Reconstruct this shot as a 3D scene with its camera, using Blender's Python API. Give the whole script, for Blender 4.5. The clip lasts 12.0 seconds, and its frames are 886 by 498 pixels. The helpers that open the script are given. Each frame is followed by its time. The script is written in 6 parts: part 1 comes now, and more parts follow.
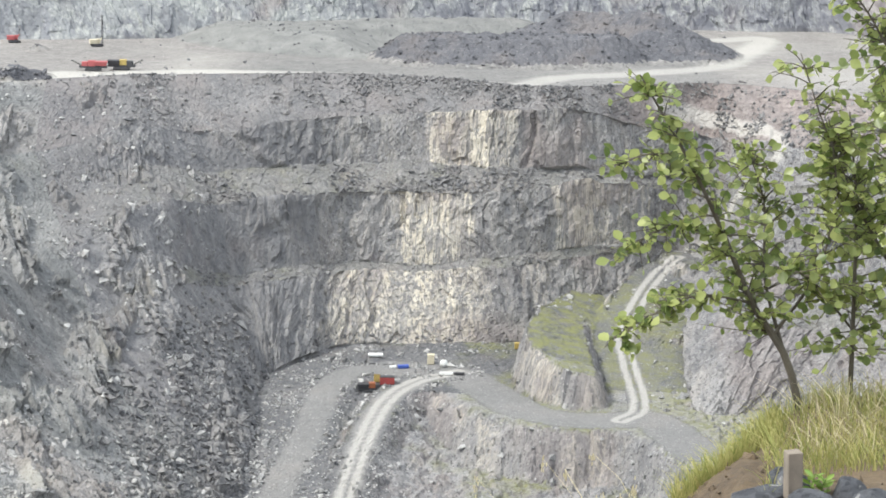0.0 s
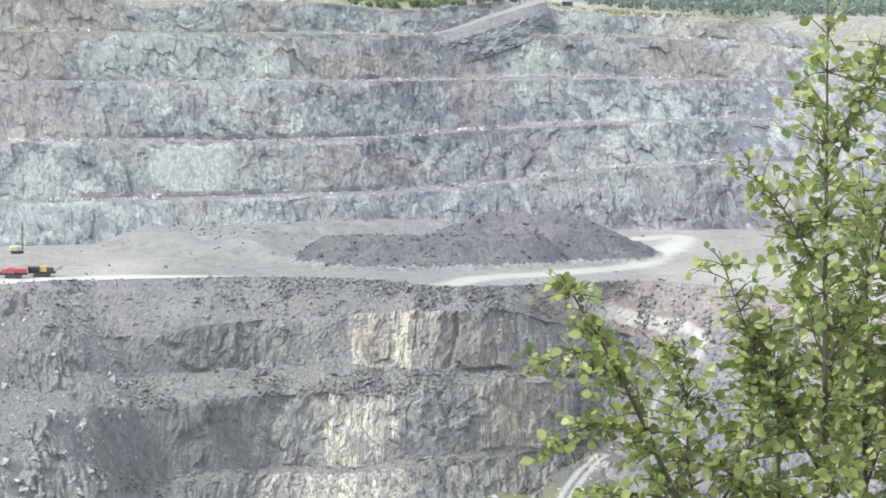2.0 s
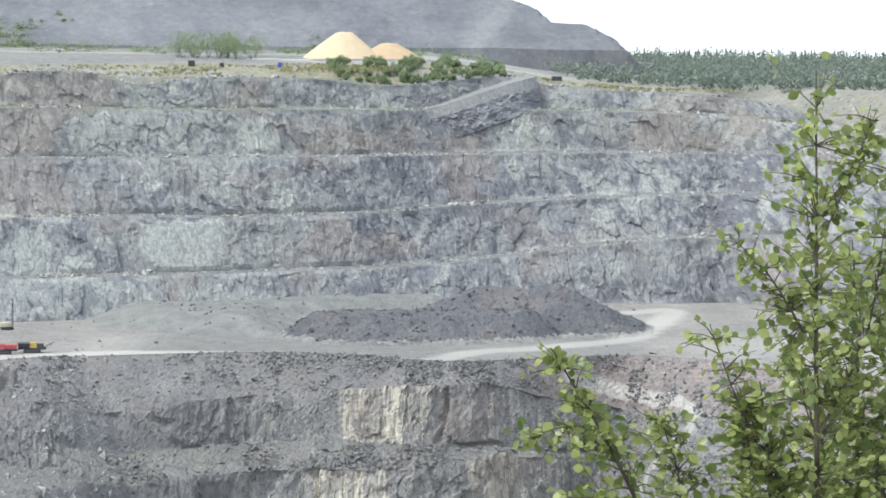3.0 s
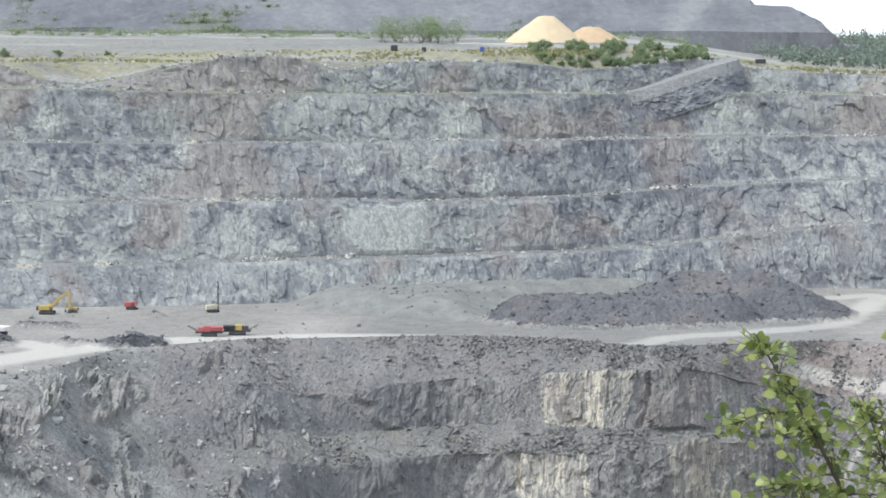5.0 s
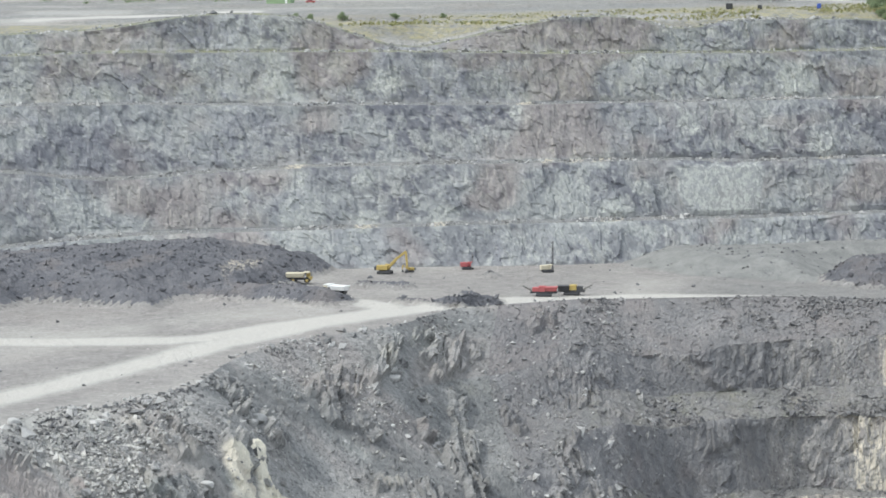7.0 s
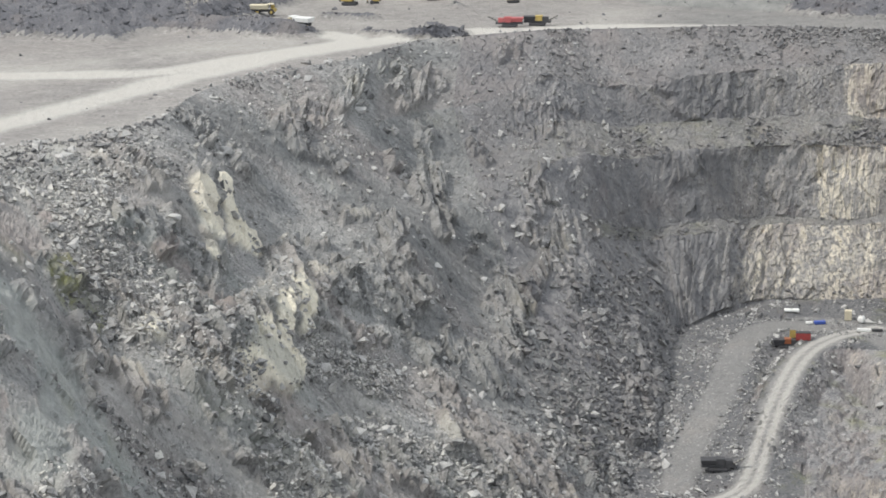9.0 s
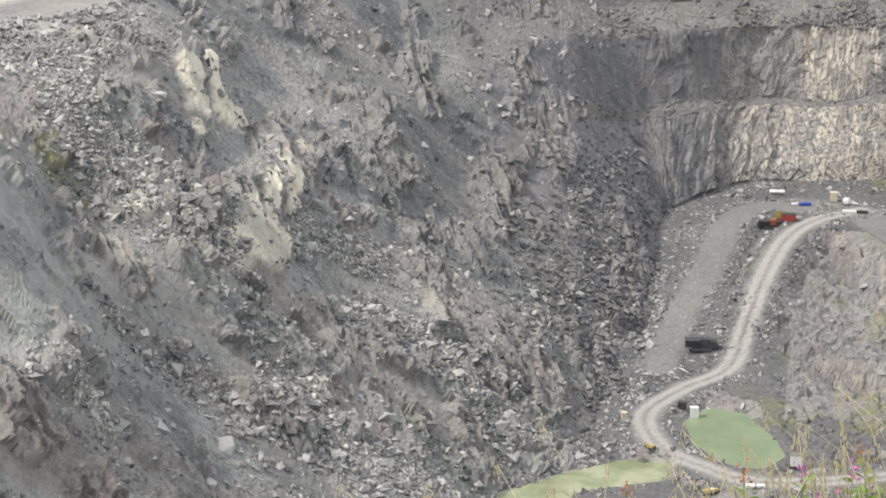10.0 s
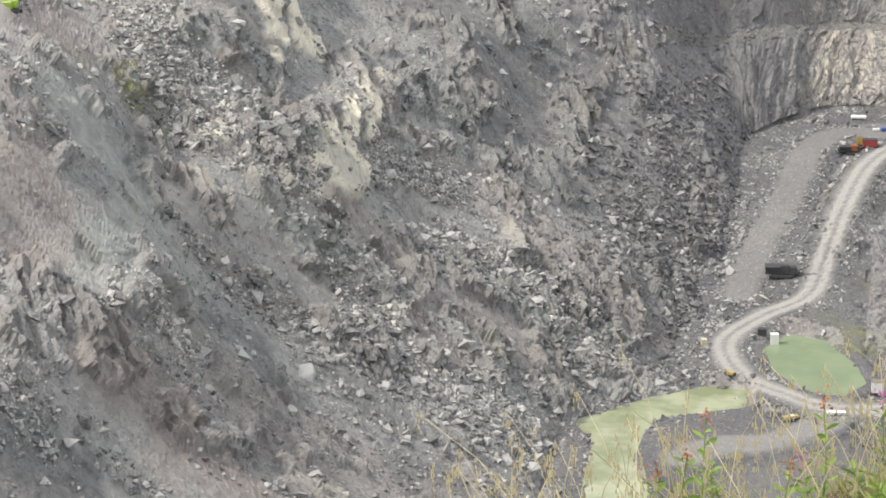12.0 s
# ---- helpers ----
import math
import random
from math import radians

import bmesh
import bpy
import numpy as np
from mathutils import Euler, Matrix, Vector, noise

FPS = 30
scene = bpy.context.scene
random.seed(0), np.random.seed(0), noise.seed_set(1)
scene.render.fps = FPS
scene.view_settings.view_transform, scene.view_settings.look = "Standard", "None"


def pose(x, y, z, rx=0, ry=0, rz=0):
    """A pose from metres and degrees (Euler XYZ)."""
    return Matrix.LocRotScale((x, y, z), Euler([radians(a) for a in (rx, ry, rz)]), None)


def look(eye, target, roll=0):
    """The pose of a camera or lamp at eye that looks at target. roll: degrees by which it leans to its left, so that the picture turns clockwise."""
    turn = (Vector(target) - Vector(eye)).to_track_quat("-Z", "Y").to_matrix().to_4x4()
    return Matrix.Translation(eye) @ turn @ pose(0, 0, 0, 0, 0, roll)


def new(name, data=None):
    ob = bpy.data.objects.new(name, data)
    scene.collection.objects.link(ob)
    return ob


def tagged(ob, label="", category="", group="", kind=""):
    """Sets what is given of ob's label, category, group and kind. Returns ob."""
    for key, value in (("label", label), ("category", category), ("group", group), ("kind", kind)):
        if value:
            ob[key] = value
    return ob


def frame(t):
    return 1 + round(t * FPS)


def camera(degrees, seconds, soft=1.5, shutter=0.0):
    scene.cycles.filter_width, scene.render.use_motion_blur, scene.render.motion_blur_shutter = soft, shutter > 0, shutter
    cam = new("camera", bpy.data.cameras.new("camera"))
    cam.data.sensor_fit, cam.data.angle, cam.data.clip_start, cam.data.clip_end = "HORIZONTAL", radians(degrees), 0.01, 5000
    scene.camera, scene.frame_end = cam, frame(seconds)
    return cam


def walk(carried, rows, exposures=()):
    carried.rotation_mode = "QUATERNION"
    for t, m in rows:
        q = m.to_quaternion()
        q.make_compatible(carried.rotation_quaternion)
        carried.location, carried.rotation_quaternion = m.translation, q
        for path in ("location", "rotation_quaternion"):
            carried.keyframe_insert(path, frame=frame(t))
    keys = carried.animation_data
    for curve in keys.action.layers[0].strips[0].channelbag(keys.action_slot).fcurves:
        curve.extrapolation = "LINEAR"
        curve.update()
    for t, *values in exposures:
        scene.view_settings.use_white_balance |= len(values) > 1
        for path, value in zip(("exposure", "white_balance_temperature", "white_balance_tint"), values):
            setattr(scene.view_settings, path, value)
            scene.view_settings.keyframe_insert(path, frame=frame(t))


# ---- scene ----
cam = camera(22.18, 12.0, soft=1.7)
EYE = (0.0, 0.0, 0.0)
ROWS = [  # seconds, yaw, pitch, roll in degrees
    (0.0, -0.000, -12.061, 1.434),
    (0.5, -0.050, -9.972, 1.005),
    (1.0, -1.211, -9.488, 1.113),
    (1.5, -2.733, -9.144, 2.058),
    (2.0, -1.891, -6.925, 0.861),
    (2.5, -1.956, -5.129, 0.800),
    (2.7, -2.147, -5.012, 0.704),
    (4.3, 0.154, -5.239, 0.213),
    (4.5, 1.165, -5.215, 0.378),
    (5.0, 3.017, -5.481, 0.306),
    (5.5, 5.050, -5.777, -0.209),
    (6.0, 7.333, -6.081, 0.181),
    (6.5, 8.894, -6.287, -0.103),
    (6.7, 10.176, -6.276, -0.361),
    (8.3, 13.163, -9.508, -1.285),
    (8.5, 12.268, -10.331, -1.316),
    (9.0, 10.736, -13.271, -0.837),
    (9.5, 10.694, -14.636, -0.784),
    (10.0, 10.404, -16.331, -0.436),
    (10.5, 9.752, -17.951, -0.071),
    (11.0, 9.908, -18.770, -0.048),
    (11.5, 10.457, -18.908, -0.492),
    (12.0, 12.528, -18.144, -1.256),
]
walk(cam, [(t, pose(*EYE, 90 + p, 0, yaw) @ pose(0, 0, 0, 0, 0, roll)) for t, yaw, p, roll in ROWS],
     exposures=[(0.0, 0.34, 6400, 8), (1.5, 0.39, 6250, 7), (2.0, 0.43, 6180, 6), (2.5, 0.19, 6150, 6), (5.0, 0.03, 6100, 7), (6.5, -0.02, 6150, 7), (8.5, -0.13, 6520, 8), (9.5, -0.1, 6600, 10), (10.5, 0.08, 6800, 11), (12.0, 0.09, 6800, 11)])

# ---------------------------------------------------------------- light: a bright, thinly overcast sky
SUN_EL, SUN_AZ = radians(50), radians(-112)  # height, and turn from north (from the left, a little behind the viewer)
world = bpy.data.worlds.new("world")
scene.world = world
world.use_nodes = True
wn, wl = world.node_tree.nodes, world.node_tree.links
sky = wn.new("ShaderNodeTexSky")
sky.sky_type, sky.sun_disc, sky.sun_elevation, sky.sun_rotation = "NISHITA", False, SUN_EL, SUN_AZ
cloud = wn.new("ShaderNodeMix")
cloud.data_type = "RGBA"
cloud.inputs[0].default_value = 0.72
cloud.inputs[7].default_value = (9.0, 9.3, 9.8, 1)
wl.new(sky.outputs[0], cloud.inputs[6])
wn["Background"].inputs[1].default_value = 0.165
wl.new(cloud.outputs[2], wn["Background"].inputs[0])
sun = new("sun", bpy.data.lights.new("sun", "SUN"))
sun.data.energy, sun.data.angle, sun.data.color = 3.6, radians(8), (1.0, 0.96, 0.9)
sun.matrix_world = look((300 * math.sin(SUN_AZ), 300 * math.cos(SUN_AZ), 300 * math.tan(SUN_EL)), (0, 0, 0))

# ---------------------------------------------------------------- numbers: noise, curves, meshes
rng = np.random.default_rng(7)


def lattice(ix, iy, iz):
    h = (ix.astype(np.int64) * 374761393 + iy.astype(np.int64) * 668265263 + iz.astype(np.int64) * 1440662683) & 0xFFFFFFFF
    h = ((h ^ (h >> 13)) * 1274126177) & 0xFFFFFFFF
    h = ((h ^ (h >> 16)) * 2246822519) & 0xFFFFFFFF
    return ((h ^ (h >> 15)) & 0xFFFFFF) / 0xFFFFFF


def vnoise(x, y, z=0.0):
    """Smooth noise, -1 to 1."""
    x, y, z = np.broadcast_arrays(np.asarray(x, float), np.asarray(y, float), np.asarray(z, float))
    fx, fy, fz = np.floor(x), np.floor(y), np.floor(z)
    u, v, w = x - fx, y - fy, z - fz
    u, v, w = (a * a * (3 - 2 * a) for a in (u, v, w))
    total = 0
    for i in (0, 1):
        for j in (0, 1):
            for k in (0, 1):
                total = total + lattice(fx + i, fy + j, fz + k) * (u if i else 1 - u) * (v if j else 1 - v) * (w if k else 1 - w)
    return total * 2 - 1


def fbm(x, y, z=0.0, octaves=4):
    total, a = 0, 1.0
    for _ in range(octaves):
        total = total + a * vnoise(x, y, z)
        x, y, z, a = x * 2.03 + 7.1, y * 2.03 + 3.3, z * 2.03 + 1.7, a * 0.5
    return total / 1.9


def blocks(x, y, seed=0):
    """Jointed rock: each cell is a tilted plane of its own height, -1 to 1."""
    fx, fy = np.floor(x), np.floor(y)
    best, value = np.full(np.shape(x), 9.0), np.zeros(np.shape(x))
    for i in (-1, 0, 1):
        for j in (-1, 0, 1):
            cx, cy = fx + i, fy + j
            dx = x - (cx + 0.1 + 0.8 * lattice(cx, cy, np.full(np.shape(x), seed + 1.0)))
            dy = y - (cy + 0.1 + 0.8 * lattice(cx, cy, np.full(np.shape(x), seed + 2.0)))
            d = dx * dx + dy * dy
            h = lattice(cx, cy, np.full(np.shape(x), seed + 3.0)) * 2 - 1
            gx = lattice(cx, cy, np.full(np.shape(x), seed + 4.0)) * 2 - 1
            gy = lattice(cx, cy, np.full(np.shape(x), seed + 5.0)) * 2 - 1
            value = np.where(d < best, h * 0.42 + gx * dx * 1.1 + gy * dy * 1.1, value)
            best = np.minimum(best, d)
    return value


def smooth(a, b, x):
    t = np.clip((x - a) / (b - a), 0, 1)
    return t * t * (3 - 2 * t)


def spline(points, n):
    """n points along a smooth curve through the given ones, evenly spaced."""
    p = np.array(points, float)
    q = np.vstack([2 * p[0] - p[1], p, 2 * p[-1] - p[-2]])
    t = np.linspace(0, len(p) - 1, max(400, n * 2))
    i = np.minimum(t.astype(int), len(p) - 2)
    f = (t - i)[:, None]
    a, b, c, d = q[i], q[i + 1], q[i + 2], q[i + 3]
    s = 0.5 * (2 * b + (c - a) * f + (2 * a - 5 * b + 4 * c - d) * f ** 2 + (3 * b - a - 3 * c + d) * f ** 3)
    return s, t, n


def line(points, n, knots=None):
    """A curve sampled so that its stations fall at the same share as those of the other lines."""
    s, t, n = spline(points, n)
    want = np.linspace(0, len(points) - 1, n) if knots is None else np.interp(np.linspace(0, 1, n), knots, np.arange(len(points)))
    return np.stack([np.interp(want, t, s[:, k]) for k in range(3)], 1)


def even(points, n):
    s, t, _ = spline(points, n)
    r = np.r_[0, np.cumsum(np.linalg.norm(np.diff(s, axis=0), axis=1))]
    return np.stack([np.interp(np.linspace(0, r[-1], n), r, s[:, k]) for k in range(3)], 1)


def near_path(x, y, points, n=160):
    """Distance in plan to a path, and the path's height there."""
    p = even(points, n)
    best, z = np.full(np.shape(x), 1e9), np.zeros(np.shape(x))
    for q in p:
        d = (x - q[0]) ** 2 + (y - q[1]) ** 2
        z = np.where(d < best, q[2], z)
        best = np.minimum(best, d)
    return np.sqrt(best), z


def inside(x, y, ring):
    """Signed distance in plan to a closed ring: positive inside."""
    p = np.array(ring, float)[:, :2]
    hit, best = np.zeros(np.shape(x), bool), np.full(np.shape(x), 1e9)
    for (ax, ay), (bx, by) in zip(p, np.roll(p, -1, 0)):
        cross = ((ay > y) != (by > y)) & (x < (bx - ax) * (y - ay) / (by - ay + 1e-9) + ax)
        hit ^= cross
        t = np.clip(((x - ax) * (bx - ax) + (y - ay) * (by - ay)) / ((bx - ax) ** 2 + (by - ay) ** 2), 0, 1)
        best = np.minimum(best, np.hypot(x - ax - t * (bx - ax), y - ay - t * (by - ay)))
    return np.where(hit, best, -best)


def raw_mesh(name, verts, faces, material, shade=False, attributes=None):
    """A mesh from arrays: faces is an (n, 3) or (n, 4) array."""
    me = bpy.data.meshes.new(name)
    verts, faces = np.asarray(verts, np.float32), np.asarray(faces, np.int32)
    k = faces.shape[1]
    me.vertices.add(len(verts))
    me.vertices.foreach_set("co", verts.ravel())
    me.loops.add(faces.size)
    me.loops.foreach_set("vertex_index", faces.ravel())
    me.polygons.add(len(faces))
    me.polygons.foreach_set("loop_start", np.arange(0, faces.size, k, dtype=np.int32))
    me.polygons.foreach_set("use_smooth", np.full(len(faces), bool(shade)))
    me.update(calc_edges=True)
    me.validate()
    for key, values in (attributes or {}).items():
        me.attributes.new(key, "FLOAT", "POINT").data.foreach_set("value", np.asarray(values, np.float32).ravel())
    if material:
        me.materials.append(material)
    return me


def grid_faces(rows, cols):
    i = (np.arange(rows - 1)[:, None] * cols + np.arange(cols - 1)[None]).ravel()
    return np.stack([i, i + 1, i + cols + 1, i + cols], 1)


def sheet(name, p, material, shade=False, attributes=None, keep=None, flip=False, whole=True):
    rows, cols = p.shape[:2]
    f = grid_faces(rows, cols)
    if keep is not None:
        f = f[keep.ravel()[f].all(1)] if whole else f[keep.ravel()[f].any(1)]
    if flip:
        f = f[:, ::-1]
    return new(name, raw_mesh(name, p.reshape(-1, 3), f, material, shade, attributes))


def part(name, bm, material, parent, label=""):
    me = bpy.data.meshes.new(name)
    bm.to_mesh(me)
    bm.free()
    me.materials.append(material)
    ob = new(name, me)
    ob.parent = parent
    return tagged(ob, label=label)


def thing(name, place, turn, label, category, group=""):
    ob = new(name)
    ob.empty_display_size = 0.2
    ob.matrix_world = pose(*place, 0, 0, turn)
    return tagged(ob, label=label, category=category, group=group)


def box(sx, sy, sz, x=0, y=0, z=0, bevel=0.0, turn=(0, 0, 0), bm=None, taper=1.0):
    """A bevelled box whose base is centred on x, y, z."""
    bm = bm or bmesh.new()
    m = pose(x, y, z, *turn) @ Matrix.Translation((0, 0, sz / 2)) @ Matrix.Diagonal((sx, sy, sz, 1))
    made = bmesh.ops.create_cube(bm, size=1, matrix=m)["verts"]
    if taper != 1.0:
        for v in made:
            o = m.inverted() @ v.co
            if o.z > 0:
                v.co = m @ Vector((o.x * taper, o.y * taper, o.z))
    if bevel:
        edges = list({e for v in made for e in v.link_edges})
        bmesh.ops.bevel(bm, geom=edges, offset=bevel, segments=2, affect="EDGES", profile=0.6)
    return bm


def tube(a, b, r, r2=None, seg=10, bm=None):
    bm = bm or bmesh.new()
    a, b = Vector(a), Vector(b)
    m = Matrix.Translation((a + b) / 2) @ (b - a).to_track_quat("Z", "Y").to_matrix().to_4x4()
    bmesh.ops.create_cone(bm, cap_ends=True, segments=seg, radius1=r, radius2=r if r2 is None else r2, depth=(b - a).length, matrix=m)
    return bm


# ---------------------------------------------------------------- materials
def nodes_of(name):
    m = bpy.data.materials.new(name)
    m.use_nodes = True
    return m, m.node_tree.nodes, m.node_tree.links, m.node_tree.nodes["Principled BSDF"]


def mixed(n, l, factor, a, b, mode="MIX"):
    mix = n.new("ShaderNodeMix")
    mix.data_type, mix.blend_type, mix.clamp_factor = "RGBA", mode, True
    for socket, value in ((mix.inputs[0], factor), (mix.inputs[6], a), (mix.inputs[7], b)):
        if isinstance(value, bpy.types.NodeSocket):
            l.new(value, socket)
        elif isinstance(value, tuple):
            socket.default_value = (*value, 1)
        else:
            socket.default_value = value
    return mix.outputs[2]


def ranged(n, l, value, a, b, lo=0.0, hi=1.0):
    r = n.new("ShaderNodeMapRange")
    r.inputs[1].default_value, r.inputs[2].default_value, r.inputs[3].default_value, r.inputs[4].default_value = a, b, lo, hi
    l.new(value, r.inputs[0])
    return r.outputs[0]


def grain(n, l, scale, detail=6, rough=0.6, stretch=(1, 1, 1), turn=(0, 0, 0), source=None):
    t = n.new("ShaderNodeTexNoise")
    t.inputs["Scale"].default_value, t.inputs["Detail"].default_value, t.inputs["Roughness"].default_value = scale, detail, rough
    mp = n.new("ShaderNodeMapping")
    mp.inputs["Scale"].default_value = stretch
    mp.inputs["Rotation"].default_value = [radians(a) for a in turn]
    l.new(source or n.new("ShaderNodeNewGeometry").outputs["Position"], mp.inputs[0])
    l.new(mp.outputs[0], t.inputs["Vector"])
    return t.outputs[0]


def cells(n, l, scale, stretch=(1, 1, 1), feature="F1", out=0):
    t = n.new("ShaderNodeTexVoronoi")
    t.feature = feature
    t.inputs["Scale"].default_value = scale
    mp = n.new("ShaderNodeMapping")
    mp.inputs["Scale"].default_value = stretch
    l.new(n.new("ShaderNodeNewGeometry").outputs["Position"], mp.inputs[0])
    l.new(mp.outputs[0], t.inputs["Vector"])
    return t.outputs[out]


def attribute(n, name):
    a = n.new("ShaderNodeAttribute")
    a.attribute_name = name
    return a.outputs["Fac"]


def bumped(n, l, shader, heights, strength=0.6, distance=0.4):
    last = None
    for h, s in heights:
        b = n.new("ShaderNodeBump")
        b.inputs["Strength"].default_value, b.inputs["Distance"].default_value = strength * s, distance
        l.new(h, b.inputs["Height"])
        if last:
            l.new(last, b.inputs["Normal"])
        last = b.outputs[0]
    l.new(last, shader.inputs["Normal"])


PALE_ROCK, DUST, MOSS = (0.66, 0.59, 0.455), (0.52, 0.50, 0.455), (0.14, 0.16, 0.06)


def rock_material(name, dark, mid, light, pale=PALE_ROCK, upright=0.3, size=1.0, rusty=0.35, loose=False, zone=(0.42, 0.62), lean=8, vein_run=0.12, relief=0.8, grit=1.0, vein_low=0.0, softness=0.55, moss=(MOSS, (0.24, 0.23, 0.09))):
    """Broken rock: beds, upright joints, chips, rust stains; pale veins, dust and moss where the mesh says so."""
    m, n, l, s = nodes_of(name)
    broad = grain(n, l, 0.035 / size, 5, 0.6)
    streak = grain(n, l, 0.32 / size, 8, 0.68, (1, 1, upright), (0, lean, 0))
    fine = grain(n, l, 1.6 / size, 6, 0.7)
    chips = cells(n, l, 0.9 / size, (1, 1, 0.55), out=1)
    chip = n.new("ShaderNodeSeparateColor")
    l.new(chips, chip.inputs[0])
    c = mixed(n, l, ranged(n, l, streak, 0.36, 0.64), dark, mid)
    c = mixed(n, l, ranged(n, l, broad, zone[0], zone[1]), c, mixed(n, l, ranged(n, l, streak, 0.35, 0.7), mid, light))
    c = mixed(n, l, ranged(n, l, grain(n, l, 0.06 / size, 4, 0.6, (1, 1, 0.5)), 0.52, 0.66, 0, rusty), c, (0.27, 0.225, 0.19))
    c = mixed(n, l, ranged(n, l, chip.outputs[0], 0.0, 1.0, 0.0, grit), c, mixed(n, l, 0.5, c, light), "MIX")
    speck = n.new("ShaderNodeSeparateColor")
    l.new(cells(n, l, 2.2 / size, (1, 1, 0.8), out=1), speck.inputs[0])
    c = mixed(n, l, ranged(n, l, speck.outputs[1], 0.94, 0.99, 0.0, 0.6 * grit), c, (0.5, 0.49, 0.46))
    c = mixed(n, l, ranged(n, l, speck.outputs[2], 0.80, 0.95, 0.0, 0.6 * grit), c, tuple(v * 0.5 for v in dark))
    if loose:
        isl = n.new("ShaderNodeNewGeometry").outputs["Random Per Island"]
        c = mixed(n, l, ranged(n, l, isl, 0.5, 1.0, 0.0, 0.9), c, light)
        c = mixed(n, l, ranged(n, l, isl, 0.35, 0.0, 0.0, 0.7), c, dark)
    c = mixed(n, l, ranged(n, l, fine, 0.3, 0.72, 0.0, softness), c, mixed(n, l, 1.0, c, (0.45, 0.45, 0.47), "MULTIPLY"))
    vein = ranged(n, l, grain(n, l, 0.85 / size, 6, 0.72, (1, 1, vein_run), (0, 7, 0)), 0.465, 0.55, vein_low, 1.0)
    pm = n.new("ShaderNodeMath")
    pm.operation = "MULTIPLY"
    l.new(attribute(n, "pale"), pm.inputs[0])
    l.new(vein, pm.inputs[1])
    c = mixed(n, l, pm.outputs[0], c, mixed(n, l, ranged(n, l, fine, 0.3, 0.7), pale, tuple(v * 0.72 for v in pale)))
    # areas marked by the mesh turn to darker dark and mid tones
    c = mixed(n, l, attribute(n, "dark_tone"), c, mixed(n, l, ranged(n, l, streak, 0.35, 0.65), tuple(v * 0.8 for v in dark), tuple(v * 0.8 for v in mid)))
    c = mixed(n, l, attribute(n, "fresh"), c, mixed(n, l, ranged(n, l, streak, 0.35, 0.68), (0.20, 0.215, 0.205), (0.36, 0.375, 0.35)))
    c = mixed(n, l, attribute(n, "rust"), c, mixed(n, l, ranged(n, l, streak, 0.35, 0.65), (0.15, 0.12, 0.112), (0.30, 0.255, 0.235)))
    c = mixed(n, l, attribute(n, "dust"), c, mixed(n, l, ranged(n, l, fine, 0.3, 0.7), DUST, tuple(v * 0.8 for v in DUST)))
    gm = n.new("ShaderNodeMath")
    gm.operation = "MULTIPLY"
    l.new(attribute(n, "moss"), gm.inputs[0])
    l.new(ranged(n, l, grain(n, l, 0.22, 7, 0.75), 0.38, 0.62), gm.inputs[1])
    c = mixed(n, l, gm.outputs[0], c, mixed(n, l, ranged(n, l, fine, 0.3, 0.7), *moss))
    l.new(c, s.inputs["Base Color"])
    s.inputs["Roughness"].default_value = 0.88
    bumped(n, l, s, [(streak, 1.0), (fine, 0.6)], relief, 1.2 * size)
    return m


def plain(name, colour, rough=0.6, metal=0.0, wear=0.25, scale=2.0, bump=0.05):
    """Paint, plastic or metal with dirt and faded spots."""
    m, n, l, s = nodes_of(name)
    g = grain(n, l, scale, 6, 0.65)
    c = mixed(n, l, ranged(n, l, g, 0.35, 0.7, 0, wear), colour, tuple(v * 0.45 + 0.03 for v in colour))
    l.new(c, s.inputs["Base Color"])
    l.new(ranged(n, l, g, 0.3, 0.7, max(rough - 0.12, 0.05), min(rough + 0.15, 1)), s.inputs["Roughness"])
    s.inputs["Metallic"].default_value = metal
    if bump:
        bumped(n, l, s, [(g, 1.0)], bump, 0.02)
    return m


def foliage(name, a, b, gloss=0.45, through_light=0.25):
    m, n, l, s = nodes_of(name)
    isl = n.new("ShaderNodeNewGeometry").outputs["Random Per Island"]
    rnd = n.new("ShaderNodeObjectInfo").outputs["Random"]
    add = n.new("ShaderNodeMath")
    add.operation = "ADD"
    l.new(isl, add.inputs[0])
    l.new(rnd, add.inputs[1])
    fr = n.new("ShaderNodeMath")
    fr.operation = "FRACT"
    l.new(add.outputs[0], fr.inputs[0])
    c = mixed(n, l, fr.outputs[0], a, b)
    l.new(c, s.inputs["Base Color"])
    s.inputs["Roughness"].default_value = gloss
    tr = n.new("ShaderNodeBsdfTranslucent")
    l.new(c, tr.inputs[0])
    mix = n.new("ShaderNodeMixShader")
    mix.inputs[0].default_value = through_light
    l.new(s.outputs[0], mix.inputs[1])
    l.new(tr.outputs[0], mix.inputs[2])
    l.new(mix.outputs[0], n["Material Output"].inputs[0])
    return m


# far wall rock: distance haze put into the base colours, paler and bluer
ROCK_FAR = rock_material("rock_far_hazed", (0.126, 0.129, 0.152), (0.20, 0.205, 0.226), (0.36, 0.37, 0.362), (0.46, 0.47, 0.43), 0.5, 1.1, 0.22, False, (0.44, 0.60), 24, 0.6, 0.3, 0.4, 0.35, softness=0.4)
ROCK_PIT = rock_material("rock_grey_brown", (0.12, 0.122, 0.13), (0.232, 0.231, 0.233), (0.365, 0.352, 0.333), (0.69, 0.63, 0.515), 0.26, 1.0, 0.3, vein_low=0.12)
